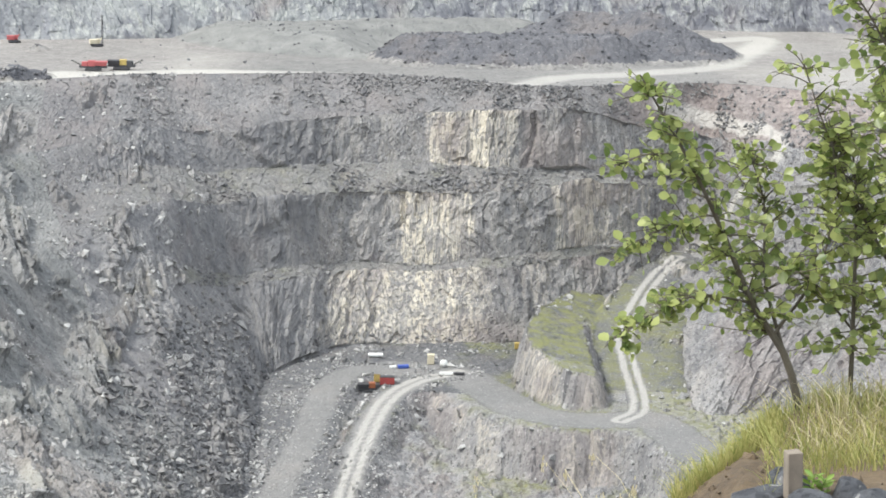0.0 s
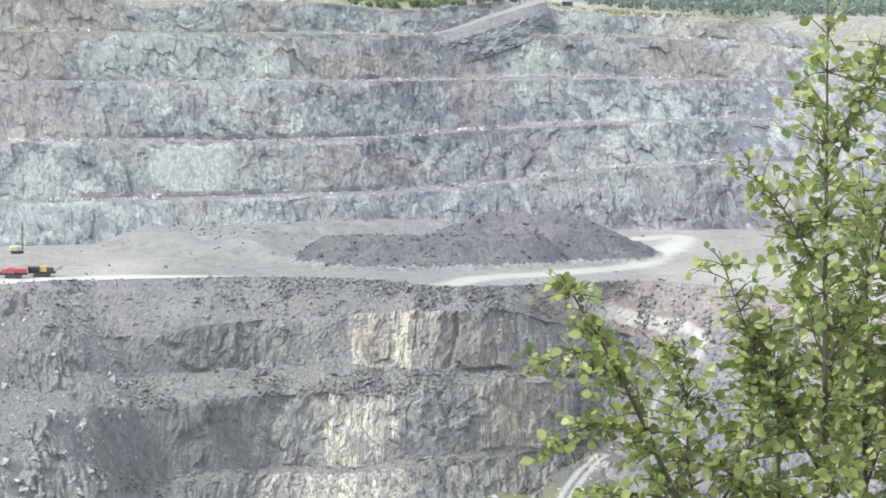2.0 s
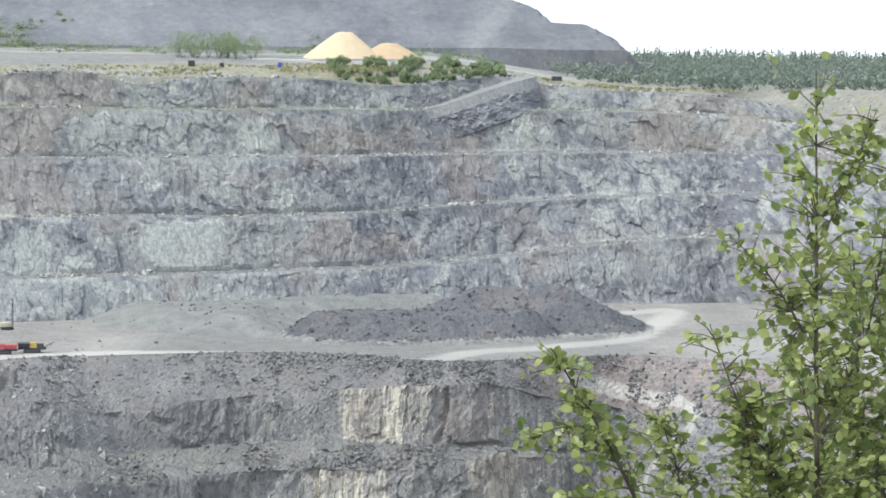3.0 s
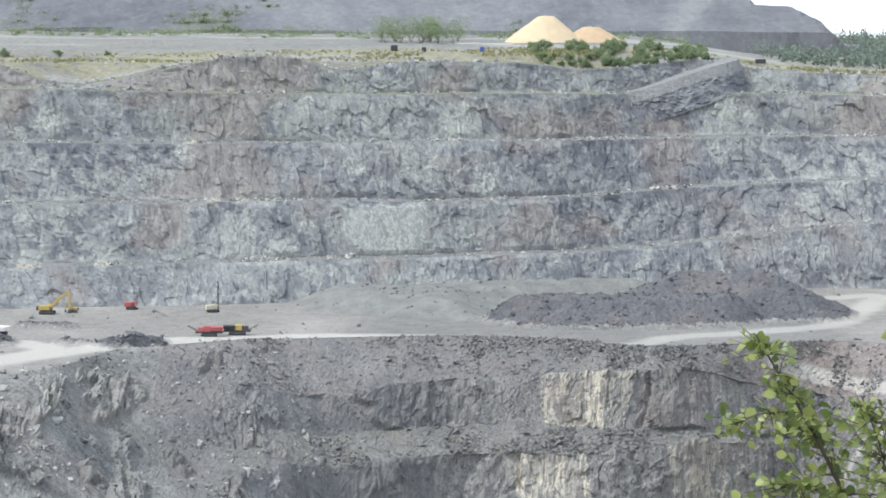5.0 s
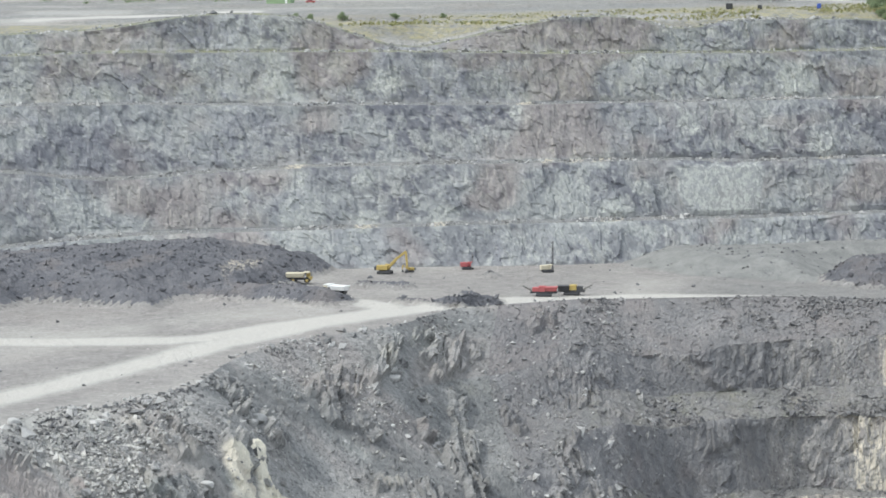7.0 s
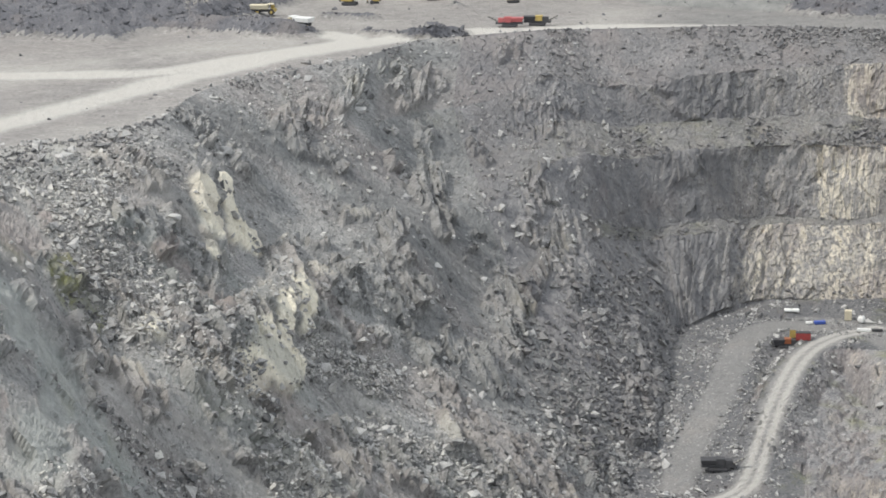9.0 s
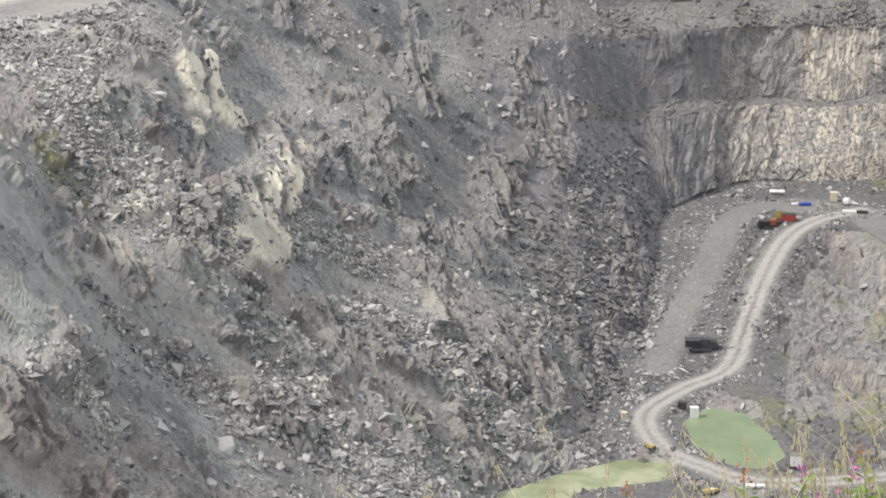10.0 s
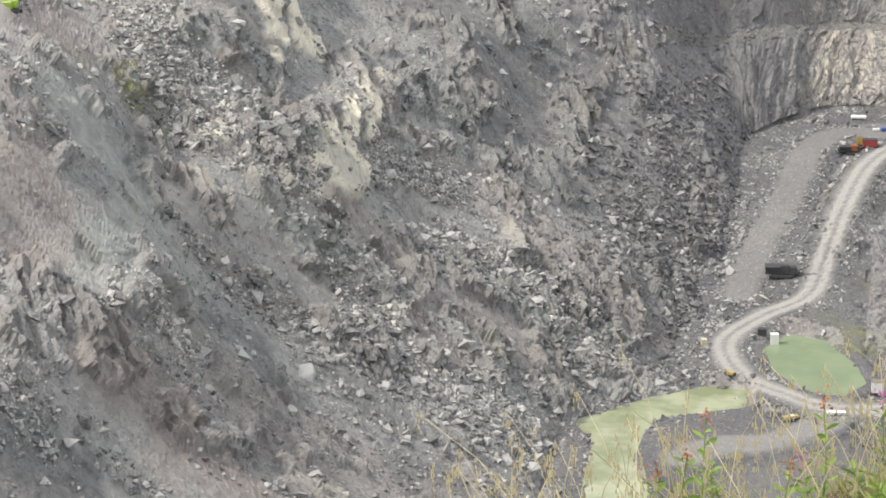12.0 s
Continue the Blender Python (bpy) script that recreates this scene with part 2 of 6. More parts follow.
ROCK_SLOPE = rock_material("rock_slope", (0.118, 0.124, 0.124), (0.245, 0.25, 0.244), (0.42, 0.412, 0.39), (0.80, 0.75, 0.61), 0.6, 0.9, 0.25, False, (0.42, 0.62), 8, 0.6, 0.9, 1.0, 0.8, softness=0.42)
SCREE = rock_material("scree", (0.112, 0.114, 0.122), (0.192, 0.189, 0.19), (0.27, 0.26, 0.25), PALE_ROCK, 1.0, 0.7, 0.4)
LEDGE = rock_material("bench_gravel", (0.14, 0.145, 0.16), (0.20, 0.205, 0.218), (0.265, 0.27, 0.272), PALE_ROCK, 1.0, 0.9, 0.2)
GRAVEL = rock_material("platform_gravel", (0.19, 0.186, 0.178), (0.265, 0.257, 0.242), (0.37, 0.355, 0.33), PALE_ROCK, 1.0, 2.0, 0.2)
FLOOR = rock_material("pit_floor_gravel", (0.094, 0.097, 0.104), (0.135, 0.137, 0.141), (0.19, 0.187, 0.183), PALE_ROCK, 1.0, 0.8, 0.25)
SPOIL = rock_material("spoil", (0.085, 0.087, 0.098), (0.125, 0.127, 0.138), (0.175, 0.172, 0.178), PALE_ROCK, 1.0, 1.0, 0.3, grit=0.4)
PLATEAU = rock_material("plateau_soil", (0.19, 0.195, 0.195), (0.26, 0.262, 0.255), (0.33, 0.315, 0.27), PALE_ROCK, 1.0, 3.0, 0.4, moss=((0.25, 0.25, 0.13), (0.42, 0.36, 0.21)))
HILL = rock_material("spoil_hill", (0.10, 0.105, 0.12), (0.165, 0.17, 0.188), (0.24, 0.242, 0.25), PALE_ROCK, 0.6, 6.0, 0.15, False, (0.42, 0.62), 8, 0.12, 0.4, 0.15)
RUBBLE = rock_material("loose_stone", (0.072, 0.075, 0.078), (0.205, 0.206, 0.202), (0.56, 0.55, 0.52), PALE_ROCK, 1.0, 0.5, 0.25, True)
RUBBLE_PALE = rock_material("pale_stone", (0.13, 0.132, 0.132), (0.31, 0.305, 0.295), (0.74, 0.72, 0.66), PALE_ROCK, 1.0, 0.5, 0.2, True)
RUBBLE_DARK = rock_material("bench_stone", (0.085, 0.087, 0.094), (0.155, 0.154, 0.156), (0.29, 0.282, 0.27), PALE_ROCK, 1.0, 0.5, 0.3, True)

# ---------------------------------------------------------------- plan of the quarry: bench lines from rim to floor, roads, ponds (metres)
LEVEL_0 = [(-428, 742, -14.9), (-361, 775, -14.9), (-327, 789, -13.8), (-292, 801, -12.1), (-256, 813, -7.4), (-220, 821, -9.2), (-184, 832, -20.1), (-148, 841, -14.1), (-127, 848, -10.3), (-105, 854, -9.9), (-83, 860, -14.4), (-61, 868, -11.7), (-38, 877, -11.7), (-15, 886, -12.0), (8, 895, -14.4), (32, 904, -12.5), (56, 911, -10.7), (80, 916, -14.4), (105, 918, -15.8), (129, 919, -16.7), (162, 917, -19.9), (195, 844, -29.0), (234, 719, -25.3)]
LEVEL_1 = [(-422, 732, -21.8), (-356, 764, -21.7), (-322, 778, -21.3), (-288, 790, -20.7), (-253, 801, -20.9), (-217, 810, -21.2), (-182, 820, -21.6), (-146, 829, -22.4), (-125, 836, -23.0), (-103, 842, -23.2), (-82, 849, -23.4), (-60, 856, -23.7), (-38, 865, -23.5), (-15, 874, -23.4), (8, 883, -23.6), (31, 892, -23.8), (55, 899, -23.3), (79, 904, -23.5), (103, 906, -24.0), (127, 907, -24.5), (160, 905, -26.1), (192, 832, -30.7), (230, 708, -26.7)]
LEVEL_2 = [(-415, 719, -38.8), (-350, 750, -38.7), (-316, 764, -38.7), (-282, 776, -38.9), (-248, 787, -39.6), (-213, 795, -40.1), (-179, 805, -40.5), (-144, 815, -41.0), (-123, 821, -41.0), (-102, 827, -41.0), (-80, 834, -41.0), (-59, 841, -40.8), (-37, 850, -40.7), (-15, 859, -41.2), (8, 868, -41.0), (31, 877, -40.7), (54, 884, -40.4), (78, 889, -39.9), (102, 891, -39.9), (125, 892, -39.9), (157, 890, -39.7), (189, 817, -37.3), (225, 693, -32.4)]
LEVEL_3 = [(-407, 705, -60.8), (-343, 736, -60.7), (-310, 749, -61.6), (-277, 761, -65.0), (-243, 772, -63.1), (-209, 780, -61.6), (-175, 790, -61.4), (-141, 799, -61.2), (-120, 805, -61.2), (-100, 811, -61.2), (-79, 818, -61.4), (-58, 825, -62.2), (-36, 834, -62.3), (-15, 843, -62.0), (7, 852, -61.7), (30, 861, -60.0), (53, 868, -58.5), (76, 873, -57.4), (100, 876, -56.5), (123, 876, -55.5), (154, 874, -54.5), (185, 802, -49.8), (220, 678, -43.1)]
LEVEL_4 = [(-399, 691, -88.0), (-336, 721, -87.8), (-304, 734, -86.4), (-272, 746, -83.8), (-239, 756, -82.9), (-205, 764, -82.4), (-172, 774, -81.9), (-138, 783, -81.5), (-118, 789, -81.4), (-98, 795, -81.3), (-77, 802, -81.3), (-57, 809, -81.4), (-36, 818, -81.2), (-14, 827, -81.2), (7, 836, -81.2), (30, 845, -80.1), (52, 852, -78.1), (75, 857, -75.3), (98, 860, -73.3), (121, 861, -71.2), (151, 858, -70.1), (182, 786, -63.7), (215, 663, -55.0)]
LEVEL_5 = [(-392, 680, -96.0), (-331, 709, -96.0), (-299, 722, -96.0), (-267, 734, -96.0), (-235, 744, -96.0), (-201, 752, -96.0), (-169, 761, -96.0), (-136, 770, -96.0), (-116, 776, -96.0), (-96, 782, -96.0), (-76, 789, -96.0), (-56, 796, -96.0), (-35, 805, -96.0), (-14, 814, -96.0), (7, 823, -96.0), (29, 832, -96.0), (51, 839, -96.0), (74, 844, -96.0), (96, 847, -96.0), (119, 848, -96.0), (149, 846, -96.0), (179, 774, -96.0), (211, 651, -96.0)]
EDGE = [(208, 543, -95.0), (163, 608, -95.0), (129, 666, -95.0), (106, 694, -95.0), (81, 703, -95.0), (47, 691, -95.0), (24, 687, -95.0), (-0, 700, -95.0), (-30, 705, -95.0), (-60, 699, -95.0), (-86, 692, -95.0), (-95, 691, -95.0), (-112, 680, -95.0), (-132, 664, -95.0), (-143, 626, -95.0), (-160, 602, -95.0), (-171, 565, -95.0), (-170, 520, -95.0), (-182, 493, -95.0), (-195, 475, -95.0), (-187, 410, -95.0), (-208, 383, -95.0), (-222, 331, -95.0)]
LIP_1 = [(194, 520, -104.6), (155, 585, -104.1), (125, 640, -106.1), (100, 660, -107.9), (81, 696, -109.5), (47, 685, -102.5), (22, 678, -101.5), (-0, 685, -103.5), (-26, 687, -106.8), (-53, 677, -108.2), (-76, 668, -108.5), (-95, 652, -105.6), (-109, 636, -108.0), (-127, 618, -108.4), (-137, 582, -107.1), (-149, 558, -107.4), (-156, 528, -106.1), (-153, 492, -105.6), (-163, 464, -106.4), (-171, 443, -108.3), (-164, 389, -106.2), (-169, 366, -111.0), (-186, 317, -109.2)]
FOOT_1 = [(191, 516, -113.2), (153, 580, -113.8), (125, 635, -114.2), (97, 654, -120.1), (81, 694, -122.6), (49, 683, -119.8), (21, 676, -119.1), (0, 682, -119.1), (-26, 683, -120.8), (-51, 673, -120.4), (-72, 663, -120.6), (-90, 645, -117.8), (-103, 628, -121.4), (-119, 610, -123.0), (-126, 575, -122.5), (-137, 552, -123.7), (-145, 523, -123.2), (-145, 487, -123.2), (-152, 460, -124.4), (-160, 440, -126.7), (-151, 388, -125.1), (-161, 363, -126.5), (-177, 314, -125.0)]
LIP_2 = [(177, 500, -126.0), (144, 564, -125.4), (117, 617, -125.5), (91, 630, -128.8), (81, 688, -127.8), (50, 679, -122.1), (19, 669, -125.3), (-5, 672, -126.5), (-25, 670, -127.6), (-48, 656, -126.2), (-68, 645, -126.2), (-85, 618, -122.4), (-95, 597, -126.4), (-108, 577, -128.6), (-114, 545, -127.5), (-123, 521, -130.7), (-131, 496, -128.9), (-132, 466, -130.5), (-138, 438, -131.8), (-144, 415, -133.1), (-140, 370, -132.0), (-146, 343, -135.8), (-159, 298, -132.7)]
FOOT_2 = [(170, 495, -143.4), (138, 558, -145.0), (113, 611, -143.5), (87, 621, -143.3), (80, 686, -142.6), (51, 677, -141.5), (20, 667, -145.3), (-4, 668, -147.2), (-26, 665, -148.5), (-45, 650, -146.4), (-64, 638, -146.2), (-79, 609, -138.0), (-87, 587, -144.2), (-98, 566, -147.2), (-101, 535, -151.0), (-108, 512, -153.4), (-116, 488, -151.1), (-120, 461, -153.4), (-125, 433, -154.9), (-133, 408, -156.5), (-130, 365, -153.9), (-135, 339, -156.1), (-148, 294, -151.0)]
LIP_3 = [(163, 490, -151.4), (132, 553, -152.7), (109, 605, -151.7), (83, 612, -147.9), (79, 684, -144.9), (51, 676, -143.8), (20, 664, -147.9), (-4, 664, -148.0), (-26, 660, -150.2), (-45, 644, -148.7), (-63, 632, -148.0), (-76, 599, -142.1), (-84, 575, -146.0), (-93, 555, -150.0), (-96, 524, -153.4), (-100, 501, -158.3), (-108, 479, -157.4), (-111, 454, -161.2), (-115, 426, -163.2), (-121, 401, -165.0), (-120, 361, -162.3), (-126, 333, -163.4), (-137, 290, -157.7)]
FOOT_3 = [(135, 475, -176.0), (116, 534, -174.0), (95, 584, -172.0), (69, 585, -168.0), (72, 678, -150.0), (50, 671, -156.0), (25, 656, -168.0), (-7, 651, -168.0), (-30, 644, -168.0), (-45, 624, -169.0), (-49, 611, -171.0), (-49, 569, -178.0), (-49, 541, -184.5), (-52, 519, -187.5), (-57, 491, -189.0), (-69, 467, -190.0), (-73, 451, -190.5), (-74, 433, -191.0), (-71, 406, -191.5), (-70, 379, -192.0), (-69, 349, -192.5), (-69, 321, -193.0), (-73, 285, -193.5)]
ROAD_MAIN = [(5, 620, -168.0), (-7, 608, -168.0), (-15, 591, -169.5), (-20, 566, -174.0), (-23, 546, -180.0), (-26, 528, -184.5), (-37, 517, -187.0), (-44, 501, -188.2), (-38, 482, -188.6), (-28, 472, -188.5), (-17, 466, -188.8), (-3, 468, -188.8), (16, 475, -188.8)]
ROAD_OLD = [(-7, 618, -168.0), (-25, 619, -168.4), (-32, 598, -170.0), (-35, 575, -174.5), (-40, 552, -180.0), (-43, 528, -185.5)]
ROAD_LEDGE = [(-13, 623, -168.0), (3, 619, -168.0), (13, 602, -168.0), (22, 583, -168.0), (33, 575, -168.0), (47, 575, -168.0), (57, 576, -168.0), (65, 548, -168.0)]
RAMP = [(48, 575, -168.0), (54, 587, -167.5), (53, 617, -163.0), (53, 634, -159.0), (59, 656, -154.0), (66, 674, -150.0), (72, 680, -146.0)]
LEDGE_FRONT = [(-14, 599, -168.0), (-3, 600, -168.0), (11, 575, -168.0), (26, 567, -168.0), (45, 566, -168.0), (58, 552, -168.0), (72, 526, -168.0)]
TERRACE_FRONT = [(-15, 538, -180.0), (-5, 535, -180.0), (6, 529, -180.0), (18, 520, -180.0), (35, 509, -180.0)]
POND_RIM = [(-35, 503, -189.5), (-30, 514, -189.5), (-21, 511, -189.5), (-13, 496, -189.5), (-10, 484, -189.5), (-15, 475, -189.5), (-24, 477, -189.5), (-32, 489, -189.5)]
POOL_RIM = [(-73, 456, -191), (-67, 462, -191), (-58, 472, -191), (-46, 481, -191), (-36, 480, -191), (-36, 469, -191), (-47, 463.5, -191), (-55, 458, -191), (-56.5, 449, -191), (-57, 436, -191), (-52, 424, -191), (-51, 412, -191), (-63, 410, -191), (-66, 424, -191), (-67, 444, -191)]
ROAD_LOW = [(-17, 467, -188.9), (-19, 459, -189.6), (-29, 449, -190.3), (-40, 445, -190.6), (-47, 438, -190.8)]
TRACK_A = [(-281, 572, -95.0), (-253, 583, -95.0), (-221, 587, -95.0), (-194, 595, -95.0), (-178, 620, -95.0), (-163, 640, -95.0), (-153, 662, -95.0), (-163, 676, -95.0)]
TRACK_B = [(-230, 464, -95.0), (-214, 492, -95.0), (-206, 513, -95.0), (-193, 552, -95.0), (-184, 585, -95.0), (-171, 617, -95.0), (-154, 646, -95.0), (-138, 668, -95.0), (-110, 687, -95.0), (-76, 697, -95.0), (-29, 699, -95.0)]
TRACK_C = [(-1, 696, -95.0), (20, 687, -95.0), (36, 707, -95.0), (65, 724, -95.0), (85, 738, -95.0), (99, 766, -95.0), (115, 826, -95.0), (100, 819, -95.0)]
HAUL_ROAD = [(65.9, 696.6, -100.0), (75.1, 699.0, -103.3), (88.6, 693.4, -105.5), (97.1, 671.9, -105.2), (99.5, 661.2, -107.2), (97.2, 660.0, -112.1), (92.0, 663.8, -119.7), (88.0, 671.3, -125.4), (85.8, 668.3, -130.0), (82.6, 681.3, -138.0), (77.3, 686.7, -144.6)]
# side slope: each feature is a line down or along the slope and its half width
SLABS = [([(-153, 500, -107.5), (-148, 493, -115)], 2.2), ([(-153, 519, -109.5), (-146.5, 503, -118.5)], 2.0), ([(-147, 511, -119), (-144, 506, -122)], 1.8), ([(-144.5, 513, -121), (-142.3, 507, -124.5)], 1.5), ([(-149, 486, -118), (-145.5, 485, -119.5)], 1.3),
         ([(-130, 501, -131), (-127.5, 496, -134)], 1.9), ([(-127.5, 492, -134), (-125.5, 490, -137)], 1.5), ([(-131, 488, -131.5), (-128, 478, -136)], 1.5), ([(-129.5, 470, -136), (-126, 468, -141)], 3.6), ([(-130.5, 457, -137), (-129, 455, -140)], 2.6), ([(-149, 448, -126.5), (-146, 447, -127.5)], 1.5)]
CRAGS = [([(-139, 454, -130), (-134, 471, -131), (-129, 504, -132), (-122, 522, -134), (-110, 532, -140)], 5.5), ([(-113, 539, -133), (-109, 522, -146)], 3.5), ([(-100, 517, -155), (-93, 496, -165)], 3.6), ([(-89, 502, -165), (-76, 505, -173)], 3.6), ([(-89, 557, -152), (-87, 547, -156)], 4.0),
         ([(-129, 442, -145), (-127, 436, -150)], 2.6), ([(-120, 442, -156), (-117, 458, -155)], 2.8), ([(-103, 476, -162), (-101, 469, -165)], 2.6), ([(-85, 484, -174), (-78, 459, -185)], 4.5), ([(-94, 455, -173), (-89, 445, -179)], 3.0), ([(-155, 358, -129), (-144, 355, -135), (-138, 353, -143)], 4.2),
         ([(-130, 358, -153), (-120, 364, -161)], 4.0), ([(-114, 384, -168), (-108, 384, -171)], 3.0), ([(-150, 431, -130), (-142, 425, -136)], 3.0), ([(-115, 467, -155), (-108, 453, -163)], 3.0), ([(-158, 454, -120), (-149, 447, -127)], 3.2), ([(-161, 472, -107), (-154, 472, -115)], 3.2)]
FRESH = [([(-166, 402, -107), (-155, 402, -121), (-145, 396, -132), (-140, 395, -140)], 6.5), ([(-151, 399, -126), (-146, 369, -130)], 5.5)]
PINK = [([(-165, 376, -112), (-158, 367, -125)], 7), ([(-141, 351, -140), (-130, 355, -154)], 5), ([(-106, 446, -166), (-96, 442, -174)], 2.2), ([(-128, 455, -142), (-118, 462, -153)], 2.4), ([(-154, 471, -115), (-138, 466, -128)], 2.6), ([(-129, 349, -157), (-113, 352, -167)], 3.5), ([(-189, 430, -96), (-177, 444, -104)], 9)]
STONY = [([(-190, 469, -98), (-175, 478, -100), (-167, 489, -101)], 7), ([(-168, 465, -106), (-163, 454, -116), (-146, 452, -127), (-127, 446, -146), (-108, 438, -165), (-91, 440, -178), (-78, 435, -188)], 5.5), ([(-122, 488, -143), (-109, 501, -153)], 4.5), ([(-107, 477, -159), (-86, 488, -172), (-72, 479, -184), (-67, 478, -187)], 5.5),
         ([(-115, 424, -163), (-99, 437, -172), (-83, 433, -184)], 5), ([(-172, 398, -102), (-162, 393, -111)], 3), ([(-149, 327, -138), (-144, 328, -145)], 4.5), ([(-141, 367, -133), (-132, 376, -149)], 4), ([(-171, 459, -107), (-156, 460, -118), (-137, 461, -130)], 6)]
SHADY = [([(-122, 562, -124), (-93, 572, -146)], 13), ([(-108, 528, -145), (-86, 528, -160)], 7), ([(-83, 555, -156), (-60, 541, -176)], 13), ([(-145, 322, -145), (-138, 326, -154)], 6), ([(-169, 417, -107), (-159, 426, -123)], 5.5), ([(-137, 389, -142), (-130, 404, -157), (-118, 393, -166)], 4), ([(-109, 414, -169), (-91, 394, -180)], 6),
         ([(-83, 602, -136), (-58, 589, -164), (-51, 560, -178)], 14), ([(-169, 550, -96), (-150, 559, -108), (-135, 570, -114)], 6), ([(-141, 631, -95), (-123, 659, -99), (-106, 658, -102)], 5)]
OLIVE = [([(-168, 444, -114), (-163, 442, -121), (-160, 442, -124)], 3.2)]
# pale patches on the far wall: place and reach
FAR_SPOTS = [(-126, -59, 2.6), (-116, -59, 3.2), (-101, -78, 4.6), (-112, -71, 2.4), (-92, -70, 3), (-213, -65, 5), (-188, -66, 4), (-136, -44, 4), (-205, -26, 4.5), (-226, -32, 5), (-186, -32, 5), (-95, -28, 4), (-39, -34, 8), (-106, -61, 3), (-29, -57, 5.5), (-50, -54, 5), (61, -46, 4), (64, -30, 5), (-186, -80, 4), (-161, -79, 4), (-77, -49, 4)]


def close_to(x, y, z, features, ragged):
    """1 inside the features, 0 outside, with a ragged edge."""
    w = np.zeros(np.shape(x))
    for path, width in features:
        best = np.full(np.shape(x), 1e9)
        for p, q in zip(path, path[1:]):
            a, d = np.array(p, float), np.array(q, float) - np.array(p, float)
            t = np.clip(((x - a[0]) * d[0] + (y - a[1]) * d[1] + (z - a[2]) * d[2]) / (d @ d), 0, 1)
            best = np.minimum(best, ((x - a[0] - t * d[0])) ** 2 + ((y - a[1] - t * d[1]) * 0.6) ** 2 + (z - a[2] - t * d[2]) ** 2)
        w = np.maximum(w, smooth(1.3, 0.7, np.sqrt(best) / width + ragged))
    return w


def rock_rise(u, h, rough_amp, tilt=0.06, tall=1.7):
    """How far a blasted face stands proud: buttresses, jointed blocks, chips. u along the face, h up it, in metres."""
    a = u + h * tilt + 2.2 * fbm(u / 11, h / 9, 61.0, 3)
    b = h + 2.5 * fbm(u / 9, h / 13, 67.0, 3)
    d = 2.6 * fbm(a / 19, b / 60, 3.1, 3) + 1.0 * fbm(a / 5.0, b / 8.0, 5.5, 4)
    d = d + 1.3 * blocks(a / 7.0, b / (10.0 * tall), 11) + 0.8 * blocks(a / 3.2, b / (5.0 * tall), 23) + 0.5 * blocks(a / 1.7, b / 2.3, 37)
    return d * rough_amp


def scree_rise(x, y, z, amp):
    return amp * (0.9 * fbm(x / 14, y / 14, z / 14, 3) + 0.45 * blocks(x / 2.6 + z / 3, y / 2.6, 5) + 0.25 * blocks(x / 1.2, y / 1.2 + z / 2, 8))


def loft(lines, cols, res, knots=None):
    """Rows of points between lines; returns the grid, the strip of each row, and the share down its strip."""
    ls = [line(p, cols, knots) for p in lines]
    rows, strip, share = [], [], []
    for i, (a, b) in enumerate(zip(ls, ls[1:])):
        k = max(2, int(np.ceil(np.linalg.norm(a - b, axis=1).mean() / res)))
        for j in range(k + (i == len(ls) - 2)):
            f = j / k
            rows.append(a + (b - a) * f)
            strip.append(i)
            share.append(f)
    return np.array(rows), np.array(strip), np.array(share)


def normals(p):
    du = np.gradient(p, axis=1)
    dv = np.gradient(p, axis=0)
    n = np.cross(du, dv)
    n /= np.linalg.norm(n, axis=2, keepdims=True) + 1e-9
    for _ in range(6):
        q = np.pad(n, ((1, 1), (1, 1), (0, 0)), mode="edge")
        n = (q[:-2, 1:-1] + q[2:, 1:-1] + q[1:-1, :-2] + q[1:-1, 2:] + n) / 5
    n /= np.linalg.norm(n, axis=2, keepdims=True) + 1e-9
    return n


def along(p):
    d = np.linalg.norm(np.diff(p[p.shape[0] // 2], axis=0), axis=1)
    return np.r_[0, np.cumsum(d)]


def cut(name, p, strip, which, material, label, attributes, flip=False, shade=False):
    """One strip of a wall as an object of the setting."""
    rows = np.where(np.isin(strip, which))[0]
    a, b = rows[0], min(rows[-1] + 2, len(strip))
    ob = sheet(name, p[a:b], material, shade, {k: v[a:b] for k, v in attributes.items()}, flip=flip)
    return tagged(ob, label=label, category="rock face", kind="structure")


# ---------------------------------------------------------------- the far wall: five benches under the rim
def pushed(points, d):
    """A line moved away from the viewer's side of the pit by d metres."""
    return [(x + d * x / math.hypot(x, y), y + d * y / math.hypot(x, y), z + 0.6) for x, y, z in points]


far_lines = [pushed(LEVEL_0, 6), LEVEL_0]
for level in (LEVEL_1, LEVEL_2, LEVEL_3, LEVEL_4):
    far_lines += [pushed(level, 8), level]
far_lines += [pushed(LEVEL_5, 3), LEVEL_5]
far, far_strip, far_share = loft(far_lines, 1050, 0.62)
far_face = (far_strip % 2 == 1)[:, None]
u, h = along(far)[None, :], far[..., 2]
n_far = normals(far)
n_far *= np.sign(-(n_far[..., 1:2]))
SLAB = smooth(0.0, 1.2, inside(far[..., 0] + 1.2 * vnoise(h / 3, u / 4), h + 1.2 * vnoise(u / 3, h / 5, 4.0), [(-82, -63), (-79.5, -75), (-70, -81.5), (-49, -82), (-49.5, -62)])) * (far_strip == 7)[:, None]
soft_edge = np.where(far_face, (smooth(0, 0.12, far_share)[:, None] * 0.75 + 0.25) * (0.3 + 0.7 * smooth(1.0, 0.9, far_share)[:, None]), 0.3)
far_raw = far.copy()
fade_low = smooth(-96, -90, h)
